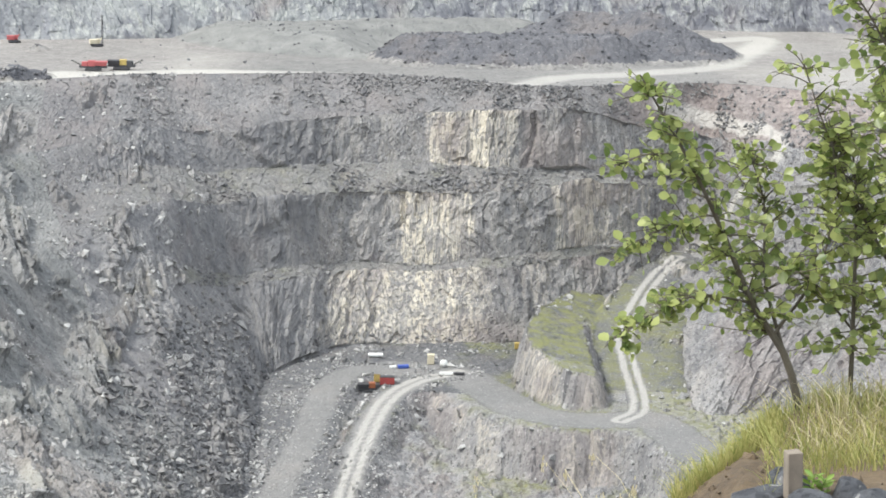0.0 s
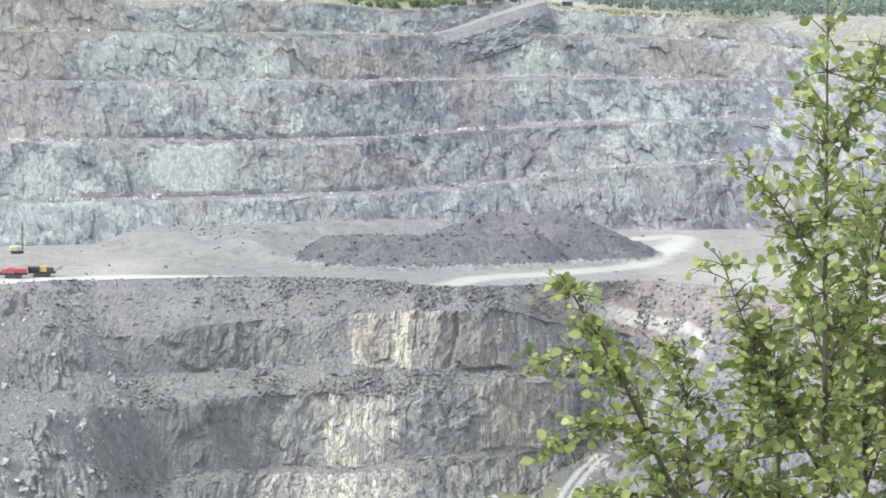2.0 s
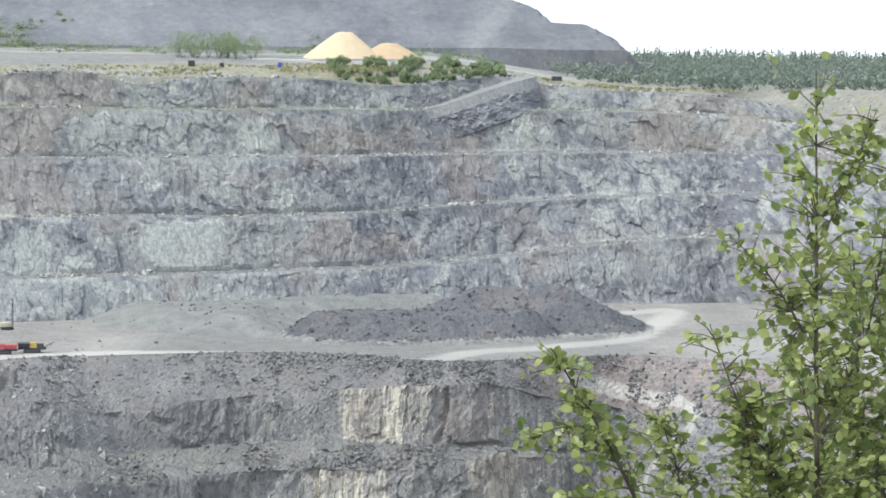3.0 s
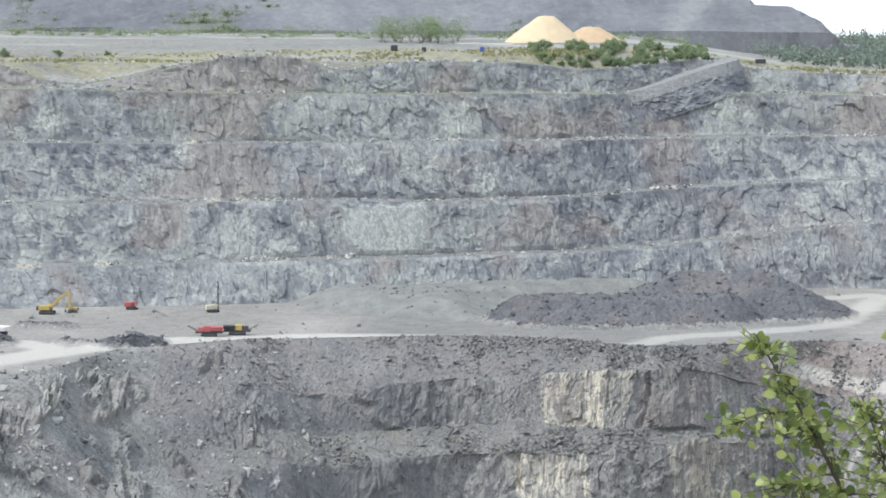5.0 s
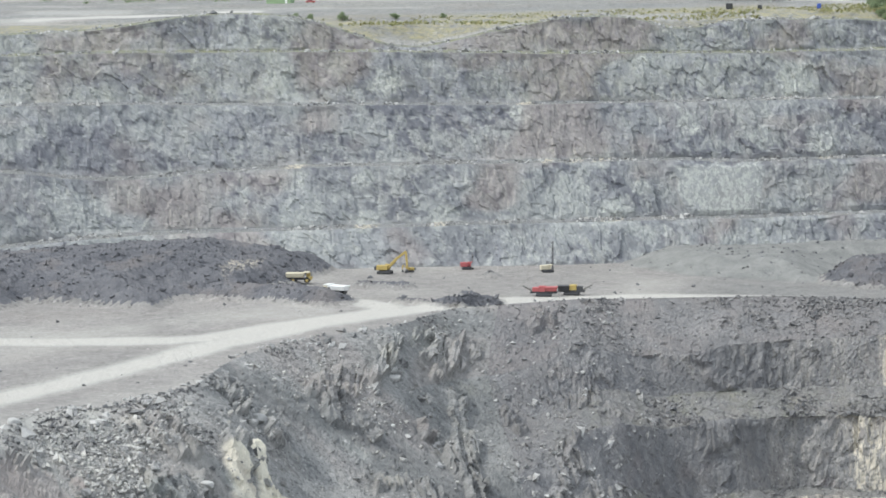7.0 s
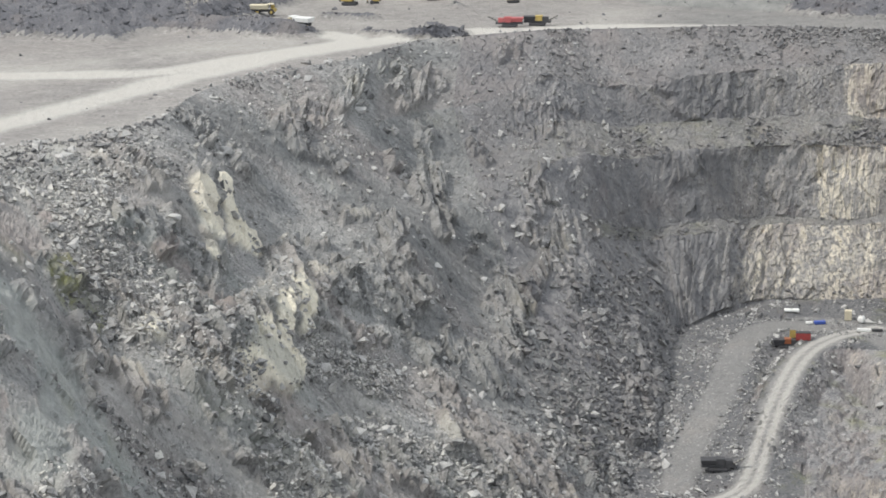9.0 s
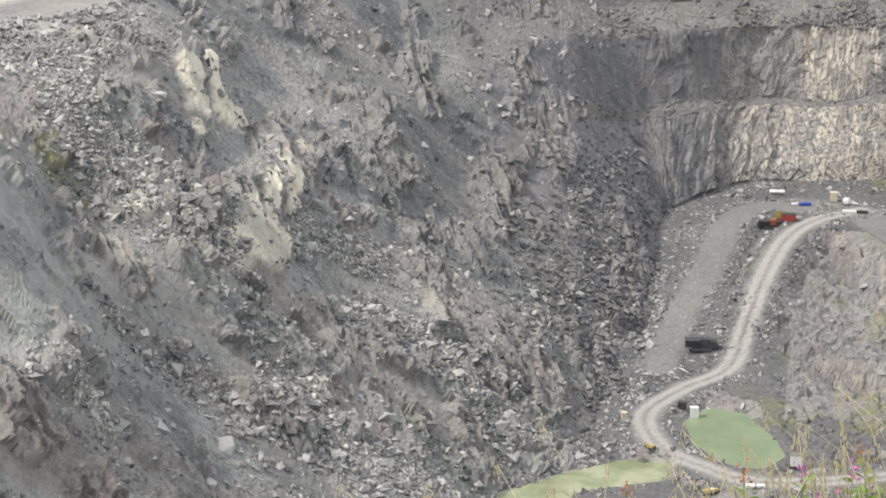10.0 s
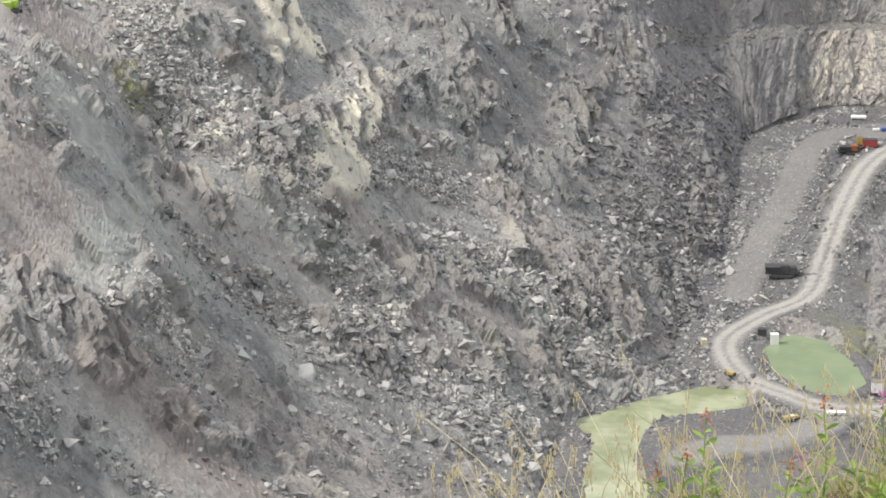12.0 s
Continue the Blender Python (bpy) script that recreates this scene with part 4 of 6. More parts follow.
steep = (slope > 0.42) | ((gx > -12) & (gy < 598) & (f_dust < 0.08) & (gy > 505))
tagged(sheet("ledge_face", np.stack([gx, gy, gz], -1), ROCK_PIT, False, floor_attr, keep=steep), "broken rock face of the ledge and spur above the ponds", "rock face", kind="structure")
tagged(sheet("pit_floor", np.stack([gx, gy, gz], -1), FLOOR, False, floor_attr, keep=~steep, whole=False), "dark gravel pit floor with a pale winding haul road, ledge and spur", "ground", kind="structure")


def pool(name, ring, z, material, label):
    p = even(list(ring) + [ring[0]], 120)[:-1]
    d = np.roll(p, -1, 0) - np.roll(p, 1, 0)
    out = np.stack([d[:, 1], -d[:, 0]], 1) / np.linalg.norm(d[:, :2], axis=1, keepdims=True)
    area = (p[:, 0] * np.roll(p[:, 1], -1) - p[:, 1] * np.roll(p[:, 0], -1)).sum()
    p = p[:, :2] + out * (1.2 if area > 0 else -1.2)
    bm = bmesh.new()
    vs = [bm.verts.new((q[0], q[1], z)) for q in p]
    bm.faces.new(vs)
    bmesh.ops.triangulate(bm, faces=bm.faces[:])
    me = bpy.data.meshes.new(name)
    bm.to_mesh(me)
    bm.free()
    me.materials.append(material)
    return tagged(new(name, me), label, "water", kind="structure")


def pond_material(name, a, b):
    m, n, l, s = nodes_of(name)
    g = grain(n, l, 0.12, 5, 0.6)
    l.new(mixed(n, l, ranged(n, l, g, 0.4, 0.62), a, b), s.inputs["Base Color"])
    s.inputs["Roughness"].default_value = 0.12
    s.inputs["Specular IOR Level"].default_value = 0.25
    bumped(n, l, s, [(grain(n, l, 2.5, 3, 0.5), 1.0)], 0.05, 0.05)
    return m


pool("pond_water", POND_RIM, -189.75, pond_material("green_water", (0.18, 0.23, 0.14), (0.215, 0.265, 0.165)), "still opaque green water of the pond")
pool("pool_water", POOL_RIM, -191.25, pond_material("algae_water", (0.33, 0.35, 0.235), (0.20, 0.225, 0.13)), "shallow milky pool with yellow-green algae")

# ---------------------------------------------------------------- plateau, spoil hill and far land up to the horizon
rim = even(pushed(LEVEL_0, 5), 420)
ang = np.arctan2(rim[:, 0], rim[:, 1])
reach = np.r_[0, np.cumsum(1.6 * 1.062 ** np.arange(74))]
reach = reach / reach[-1] * 3600
dist = np.hypot(rim[:, 0], rim[:, 1])[None] + reach[:, None]
bx, by = dist * np.sin(ang)[None], dist * np.cos(ang)[None]


def plateau_height(x, y):
    west = smooth(120, 20, x)
    z = np.interp(y, [860, 900, 1000, 1150, 1400, 2000, 4000], [-11, -8, -4, -1, 0, -6, -20]) * west
    z = z + (1 - west) * np.interp(y, [860, 920, 1100, 1500, 2000, 4000], [-16, -15, -12, -8, -6, -18])
    return z + 0.9 * fbm(x / 35, y / 35, 4.0, 4)


blend = smooth(0, 30, reach)[:, None]
bz = plateau_height(bx, by) * blend + (rim[None, :, 2] - 0.3) * (1 - blend)
g_moss = np.clip(1.0 * smooth(-0.5, 0.0, fbm(bx / 40, by / 25, 8.0, 3)) * smooth(70, 35, reach)[:, None] + 0.8 * smooth(250, 500, reach)[:, None], 0, 1)
pale_pad = smooth(5, 3, near_path(bx, by, [(-45, 978, 0), (-35, 979, 0), (-26, 978, 0)], 20)[0])
pale_road = smooth(9, 4, near_path(bx, by, [(-350, 880, 0), (-325, 893, 0), (-300, 905, 0), (-272, 925, 0)], 40)[0])
rim_track = smooth(7, 3, near_path(bx, by, [(-190, 842, 0), (-170, 845, 0), (-146, 856, 0), (-124, 868, 0), (-95, 880, 0), (-60, 892, 0)], 60)[0] + 2 * fbm(bx / 9, by / 9, 3.0, 3))
g_moss = np.where(bx > 95, 0.35, g_moss) * (1 - rim_track)
g_dust = np.maximum(np.maximum.reduce([1.3 * pale_road, 1.4 * pale_pad, 0.35 * rim_track]), 0.5 * smooth(0.0, 0.3, fbm(bx / 70, by / 30, 18.0, 3)) * (1 - g_moss))
tagged(sheet("ground", np.stack([bx, by, bz], -1), PLATEAU, True, {"pale": 0 * bz, "dust": g_dust, "moss": g_moss}), "plateau of grey gravel and dry grass above the quarry rim", "ground", kind="structure")

hx, hy = np.meshgrid(np.linspace(-700, 150, 240), np.linspace(1080, 1800, 100))
front = hy - 1150 - 20 * fbm(hx / 120, 0, 2.0, 2)
top = np.interp(hx, [-700, -300, -100, 20, 62, 92, 100, 118, 132, 142], [70, 75, 80, 62, 36, 26, 17, 16, 8, -4])
hz = -2 + np.minimum(np.maximum(front, 0) * 0.52, top) + 2.0 * fbm(hx / 30, hy / 30, 3.0, 4) * smooth(0, 40, front)
hz = np.where(front < 0, -40, hz)
haul = smooth(9, 4, np.abs(hx - np.interp(hz, [0, 30], [54, 82]))) * smooth(120, 60, front)
tagged(sheet("spoil_hill", np.stack([hx, hy, hz], -1), HILL, False, {"pale": 0 * hz, "dust": 0.12 * haul, "moss": 0.5 * smooth(0.15, 0.6, fbm(hx / 60, hy / 60, 6.0, 3))}), "huge grey spoil hill with a haul road up it", "spoil hill", kind="structure")


def ground_at(x, y):
    """Height of the plateau, down to the rim."""
    a, d = math.atan2(x, y), math.hypot(x, y)
    order = np.argsort(ang)
    rd, rz = np.interp(a, ang[order], np.hypot(rim[:, 0], rim[:, 1])[order]), np.interp(a, ang[order], rim[order, 2])
    k = float(smooth(0, 30, np.array(d - rd)))
    return float(plateau_height(np.array(x * 1.0), np.array(y * 1.0))) * k + (rz - 0.3) * (1 - k)


# the road that comes down from the rim on to the first bench
centre = even([(54, 948, -8.6), (59, 932, -9.2), (66, 917, -10.0), (62, 909, -11.6), (53, 904.5, -14.3), (43, 900.5, -17.8), (32, 897, -21.5), (23, 894, -23.3)], 90)
run_on = np.gradient(centre[:, :2], axis=0)
run_on /= np.linalg.norm(run_on, axis=1, keepdims=True)


def beside_road(offsets, fall_per_m, top, rough):
    """Rows of points beside the road, from offset to offset, each further down."""
    rows = []
    for w in offsets:
        out = np.maximum(0, -w - 4) if top < 0 else 0
        x, y = centre[:, 0] + run_on[:, 1] * w, centre[:, 1] - run_on[:, 0] * w
        z = centre[:, 2] - np.minimum(out, 2) * 2.1 - np.maximum(0, out - 2) * fall_per_m + 0.2 * fbm(x / 3, y / 3, 1.0, 3)
        rows.append(np.stack([x, y - rough * (blocks(centre[:, 0] / 3, centre[:, 0] * 0 + w * 1.6, 5) + 0.6 * blocks(centre[:, 0] / 1.4, centre[:, 0] * 0 + w * 3, 6)), z], 1))
    return np.stack(rows)


tagged(sheet("rim_road", beside_road(np.linspace(-6, 6, 25), 0, -1, 0.15), LEDGE, False, {"dust": np.full((25, 90), 0.2)}), "grey gravel road sloping down from the rim to the first bench", "road", kind="structure")
tagged(sheet("road_bank", beside_road(np.linspace(-8.4, -5.9, 16), 4.0, -1, 0.9), ROCK_FAR, False, {"dark_tone": np.full((16, 90), 0.45)}), "dark rock bank under the sloping rim road", "rock face", kind="structure")
# ---- things ----

# ---------------------------------------------------------------- loose stone
def stone_shapes(count, seed, flat=0.75):
    """Angular stones of 12 corners and 20 faces."""
    bm = bmesh.new()
    bmesh.ops.create_icosphere(bm, subdivisions=1, radius=1)
    base = np.array([v.co[:] for v in bm.verts])
    faces = np.array([[v.index for v in f.verts] for f in bm.faces])
    bm.free()
    r = np.random.default_rng(seed)
    made = []
    for _ in range(count):
        s = base * (1 + 0.45 * r.uniform(-1, 1, (len(base), 1))) * np.array([1, r.uniform(0.6, 1), r.uniform(0.45, flat)])
        made.append(np.sign(s) * np.abs(s) ** 0.8)
    return made, faces


STONES, STONE_FACES = stone_shapes(12, 3)


def chip_shapes(count, seed):
    """Broken chips of 6 corners and 8 faces."""
    r = np.random.default_rng(seed)
    base = np.array([(1, 0, 0), (0, 1, 0), (-1, 0, 0), (0, -1, 0), (0, 0, 1), (0, 0, -1)], float)
    return [(base + 0.38 * r.uniform(-1, 1, base.shape)) * np.array([1.25, r.uniform(0.75, 1.2), r.uniform(0.6, 0.95)]) for _ in range(count)]


CHIPS = chip_shapes(16, 4)
CHIP_FACES = np.array([(0, 1, 4), (1, 2, 4), (2, 3, 4), (3, 0, 4), (1, 0, 5), (2, 1, 5), (3, 2, 5), (0, 3, 5)])


def scatter(name, places, sizes, material, label, seed=1):
    """Many loose stones joined in one mesh."""
    r = np.random.default_rng(seed)
    n = len(places)
    kind = r.integers(0, len(CHIPS), n)
    v = np.array(CHIPS)[kind]
    q = r.standard_normal((n, 4)) * np.array([1, 0.35, 0.35, 1])
    q /= np.linalg.norm(q, axis=1, keepdims=True)
    w, x, y, z = q.T
    rot = np.stack([1 - 2 * (y * y + z * z), 2 * (x * y - z * w), 2 * (x * z + y * w), 2 * (x * y + z * w), 1 - 2 * (x * x + z * z), 2 * (y * z - x * w),
                    2 * (x * z - y * w), 2 * (y * z + x * w), 1 - 2 * (x * x + y * y)], 1).reshape(n, 3, 3)
    v = np.einsum("nij,nkj->nki", rot, v) * sizes[:, None, None] + places[:, None, :]
    f = (CHIP_FACES[None] + (np.arange(n) * 6)[:, None, None]).reshape(-1, 3)
    attr = {k: np.zeros(n * 6) for k in ("pale", "dust", "moss")}
    return tagged(new(name, raw_mesh(name, v.reshape(-1, 3), f, material, False, attr)), label, "stones", kind="stuff")


def pick(p, weight, n, seed):
    """Places on a grid of points, drawn by weight."""
    r = np.random.default_rng(seed)
    w = np.clip(weight, 0, None).ravel()
    i = r.choice(len(w), n, p=w / w.sum())
    return p.reshape(-1, 3)[i] + r.uniform(-0.4, 0.4, (n, 3)) * np.array([1, 1, 0.1]), i


def sizes_of(n, median, spread, seed, most):
    return np.minimum(median * np.exp(spread * np.random.default_rng(seed).standard_normal(n)), most)


clumps = smooth(-0.15, 0.55, fbm(u / 9, lz / 8, 91.0, 4))
w_back = np.isin(low_strip, (1, 3, 5))[:, None] * (1 - side) * (0.03 + clumps ** 2 * 1.5) + (low_strip == 6)[:, None] * (1 - side) * 0.25 * smooth(0.75, 1.0, low_share)[:, None]
p, i = pick(low, w_back, 12000, 1)
scatter("fallen_stone", p, sizes_of(len(p), 0.29, 0.55, 2, 1.4), RUBBLE_DARK, "loose grey stones lying on benches and scree", 3)
w_side = side * (1 - 0.85 * zones["pink"]) * (1 - 0.8 * zones["fresh"]) * (0.05 + 0.5 * zones["stony"] + (0.6 + smooth(15, 18, column)) * smooth(-0.1, 0.35, fbm(slant / 8, fall / 22, 91.0, 3)) * (1 - crag) * (0.25 + 0.75 * (band < 0.05)) + 0.12 * crag) * (low_strip < 7)[:, None] * (0.5 + 1.2 * np.linspace(0, 1, low.shape[0])[:, None])
p, i = pick(low, w_side, 17000, 4)
scatter("slope_rubble", p, sizes_of(len(p), 0.36, 0.6, 5, 1.9), RUBBLE, "rubble of dark and pale stones covering the slope", 6)
low_part = np.linspace(0, 1, low.shape[0])[:, None]
w_pale = side * (1 - 0.9 * zones["pink"]) * (1 - 0.8 * zones["fresh"]) * (1 - 0.7 * zones["shady"]) * (1.6 * zones["stony"] + 0.25 * smooth(0.0, 0.4, fbm(slant / 10, fall / 26, 191.0, 3))) * (1 - 0.75 * crag) * smooth(12.5, 14.5, column) * (low_strip < 7)[:, None] * smooth(0.06, 0.16, low_part)
p, i = pick(low, w_pale, 19000, 34)
scatter("pale_rubble", p, sizes_of(len(p), 0.23, 0.6, 35, 1.2), RUBBLE_PALE, "pale broken stones strewn in bands down the slope", 36)
w_corner = smooth(9.6, 11, column) * smooth(14.4, 13, column) * smooth(0.66, 0.86, low_part) * (low_strip < 8)[:, None] * (0.3 + smooth(-0.2, 0.4, fbm(u / 12, fall / 14, 7.0, 3)))
p, i = pick(low, w_corner, 5000, 37)
scatter("corner_rubble", p, sizes_of(len(p), 0.5, 0.45, 38, 1.6), RUBBLE_DARK, "dark blue-grey blocks heaped in the corner of the pit", 39)
toe = smooth(22, 4, near_path(gx, gy, FOOT_3)[0]) * (f_dust < 0.15) * (0.15 + smooth(0, 0.5, fbm(gx / 7, gy / 7, 5.0, 3)))
verge = np.maximum.reduce([smooth(9, 5.5, roads[k]) * smooth(3.5, 5.2, roads[k]) for k in ("main", "old")]) * 0.6
in_pool = smooth(-3, 1, inside(gx, gy, POOL_RIM)) * 0.25
p, i = pick(np.stack([gx, gy, gz], -1), toe * (gx < -20) + 0.2 * toe + verge + in_pool + 0.8 * smooth(14, 3, np.hypot((gx + 62) * 0.6, (gy - 478) * 0.45)) + 0.10 * smooth(0.4, 0.9, slope), 11000, 7)
scatter("floor_rubble", p, sizes_of(len(p), 0.36, 0.5, 8, 1.5), RUBBLE, "blocks of stone along the foot of the slope and roads", 9)
rim_row = np.concatenate([low[low_strip == 1][:6].reshape(-1, 3), low[low_strip == 1][6:14].reshape(-1, 3)])
p, i = pick(rim_row, 0.02 + smooth(0.0, 0.4, fbm(rim_row[:, 0] / 11, rim_row[:, 1] / 11, 4.0, 3)) + 0.9 * smooth(26, 12, abs(rim_row[:, 0] + 4)), 2600, 10)
scatter("edge_stone", p, sizes_of(len(p), 0.32, 0.5, 11, 1.1), RUBBLE_DARK, "row of tipped stone along the edge of the working level", 12)
p, i = pick(plat, np.where(heaps > 1, 1.0, 0.008 * (1 - track)) + 0.12 * on_shelf + 0.8 * smooth(0, 4, inside(px, py, BANKED)), 4200, 13)
scatter("heap_stone", p, sizes_of(len(p), 0.35, 0.5, 14, 1.3), SPOIL, "lumps of stone on the spoil heaps", 15)
rowpick = np.where(~far_face, 1.0, 0.0) * (0.15 + smooth(0, 0.5, fbm(far_raw[..., 0] / 8, far_raw[..., 2] / 8, 3.0, 3)))
p, i = pick(far, rowpick, 6500, 16)
scatter("bench_stone", p, sizes_of(len(p), 0.4, 0.5, 17, 1.5), RUBBLE, "fallen blocks along the far benches", 18)

slope_ob = bpy.data.objects["pit_slope"]
boulder_meshes = []
for k, shape in enumerate(STONES[:8]):
    bm = bmesh.new()
    vs = [bm.verts.new(c) for c in shape]
    for face in STONE_FACES:
        bm.faces.new([vs[a] for a in face])
    bmesh.ops.bevel(bm, geom=bm.edges[:], offset=0.07, segments=1, affect="EDGES")
    me = bpy.data.meshes.new("boulder")
    bm.to_mesh(me)
    bm.free()
    me.materials.append(RUBBLE)
    boulder_meshes.append(me)
p, i = pick(low[:, split + 5:], (w_side * np.linspace(0.6, 1.4, low.shape[0])[:, None])[:, split + 5:], 230, 21)
r21 = np.random.default_rng(22)
for q in p:
    ob = new("boulder", boulder_meshes[r21.integers(0, 8)])
    s = min(0.95 * math.exp(0.42 * r21.standard_normal()), 2.8)
    ob.matrix_world = pose(*q, r21.uniform(-25, 25), r21.uniform(-25, 25), r21.uniform(0, 360)) @ Matrix.Diagonal((s, s, s, 1))
    ob.parent = slope_ob

# ---------------------------------------------------------------- paints
# yellow and red are desaturated to carry distance haze in the paint colour
YELLOW = plain("yellow_paint", (0.46, 0.34, 0.10), 0.55, wear=0.5, scale=0.8)
RED = plain("red_paint", (0.43, 0.10, 0.10), 0.55, wear=0.5, scale=0.8)
ORANGE = plain("orange_paint", (0.27, 0.085, 0.03), 0.5, wear=0.5, scale=0.8)
RED_OLD = plain("old_red_paint", (0.30, 0.04, 0.035), 0.6, wear=0.6, scale=0.8)
WHITE = plain("white_paint", (0.72, 0.72, 0.69), 0.5, wear=0.2, scale=0.6)
CREAM = plain("cream_paint", (0.58, 0.52, 0.38), 0.6, wear=0.35, scale=0.8)
DARK = plain("dark_steel", (0.045, 0.045, 0.048), 0.6, wear=0.3, scale=0.8)
STEEL = plain("dusty_steel", (0.22, 0.21, 0.19), 0.55, 0.3, 0.4, 0.8)
RUBBER = plain("black_rubber", (0.03, 0.03, 0.03), 0.85, wear=0.3)
GLASS = plain("dark_glass", (0.03, 0.04, 0.045), 0.1, wear=0.1, bump=0)
BLUE = plain("blue_sheet", (0.05, 0.10, 0.38), 0.5)
GREEN = plain("green_paint", (0.26, 0.36, 0.20), 0.6)
LIME = plain("lime_paint", (0.30, 0.42, 0.06), 0.5)


def tracks(o, length, width, gauge):
    for s in (-1, 1):
        bm = box(length, width, 0.95, 0, s * gauge / 2, 0, 0.3)
        for k in range(8):
            box(0.12, width * 1.05, 0.1, -length / 2 + (k + 0.5) * length / 8, s * gauge / 2, 0.93, bm=bm)
        part("crawler_track", bm, DARK, o)


def wheels(o, xs, y, r, width):
    for x in xs:
        for s in (-1, 1):
            w = part("wheel", tube((x, s * (y - width / 2), r), (x, s * (y + width / 2), r), r, seg=18), RUBBER, o)
            part("rim", tube((x, s * (y - width / 2 - 0.03), r), (x, s * (y + width / 2 + 0.03), r), r * 0.5, seg=12), YELLOW, w)


def beam(a, b, w, h, bm=None, taper=1.0):
    a, b = Vector(a), Vector(b)
    d = b - a
    tilt = -math.degrees(math.atan2(d.z, d.x))
    bm = bm or bmesh.new()
    m = Matrix.Translation((a + b) / 2) @ pose(0, 0, 0, 0, tilt, 0) @ Matrix.Diagonal((d.length, w, h, 1))
    made = bmesh.ops.create_cube(bm, size=1, matrix=m)["verts"]
    bmesh.ops.bevel(bm, geom=list({e for v in made for e in v.link_edges}), offset=min(w, h) * 0.12, segments=1, affect="EDGES")
    return bm


def excavator(place, turn, s, label, reach=1.0):
    o = thing("excavator", place, turn, label, "excavator")
    o.scale = (s, s, s)
    tracks(o, 4.6, 0.7, 2.6)
    part("undercarriage", box(2.2, 2.2, 0.5, 0, 0, 0.75, 0.1), DARK, o)
    part("engine_house", box(3.4, 2.7, 1.35, -0.7, 0, 1.25, 0.15), YELLOW, o)
    part("counterweight", box(0.8, 2.7, 1.2, -2.7, 0, 1.15, 0.25), DARK, o)
    cab = part("cab", box(1.5, 1.0, 1.65, 0.7, 0.85, 1.25, 0.12), YELLOW, o)
    part("window", box(1.54, 0.8, 0.8, 0.72, 0.85, 1.95, 0.05), GLASS, cab)
    elbow, nose = (3.6 * reach, 0, 4.6 * reach), (6.6 * reach, 0, 6.9 * reach)
    bm = beam((0.9, 0, 1.7), elbow, 0.55, 0.85)
    part("boom", beam(elbow, nose, 0.5, 0.7, bm), YELLOW, o)
    part("boom_ram", tube((1.2, 0.0, 1.4), (3.2 * reach, 0.0, 3.6 * reach), 0.12), STEEL, o)
    tip = (7.0 * reach, 0, 1.6)
    part("stick", beam(nose, tip, 0.42, 0.6), YELLOW, o)
    part("bucket", box(1.1, 1.3, 1.1, tip[0] - 0.2, 0, 0.35, 0.2, taper=0.75), DARK, o)
    return o


def drill_rig(place, turn, paint, mast_height, label, mast_paint=None):
    o = thing("drill_rig", place, turn, label, "drill rig")
    tracks(o, 3.4, 0.5, 2.2)
    part("engine_box", box(2.6, 1.9, 1.5, -0.9, 0, 0.95, 0.15), paint, o)
    cab = part("cab", box(1.2, 1.1, 1.6, 0.9, 0.5, 0.95, 0.12), paint, o)
    part("window", box(1.24, 0.9, 0.7, 0.92, 0.5, 1.65, 0.04), GLASS, cab)
    bm = bmesh.new()
    for sx in (-0.18, 0.18):
        for sy in (-0.18, 0.18):
            tube((2.1 + sx, sy, 0.3), (2.1 + sx, sy, mast_height), 0.07, seg=6, bm=bm)
    k = 0.6
    while k < mast_height:
        box(0.44, 0.44, 0.09, 2.1, 0, k, bm=bm)
        k += 0.9
    mast = part("mast", bm, mast_paint or STEEL, o)
    part("rotary_head", box(0.5, 0.5, 0.8, 2.1, 0, mast_height * 0.72, 0.08), DARK, mast)
    part("arm", beam((1.0, 0, 1.4), (2.0, 0, 2.8), 0.35, 0.4), paint, o)
    part("dust_hood", box(0.7, 0.7, 0.6, 2.1, 0, 0, 0.1), RUBBER, o)
    return o


def haul_truck(place, turn, label, body_paint, cab_paint):
    o = thing("haul_truck", place, turn, label, "dump truck")
    wheels(o, (2.6, -2.0), 1.5, 0.95, 0.75)
    part("chassis", box(8.0, 1.8, 0.6, 0, 0, 1.0, 0.1), DARK, o)
    bm = box(5.6, 3.4, 1.4, -1.4, 0, 1.9, 0.1, taper=1.12)
    box(1.9, 3.4, 0.25, 2.3, 0, 3.35, 0.06, bm=bm)
    part("dump_body", bm, body_paint, o)
    cab = part("cab", box(1.3, 1.6, 1.5, 2.9, 0.7, 1.6, 0.12), cab_paint, o)
    part("windscreen", box(0.7, 1.3, 0.6, 3.24, 0.7, 2.3, 0.04), GLASS, cab)
    part("bonnet", box(1.3, 2.6, 1.0, 3.5, 0, 1.0, 0.15), cab_paint, o)
    return o


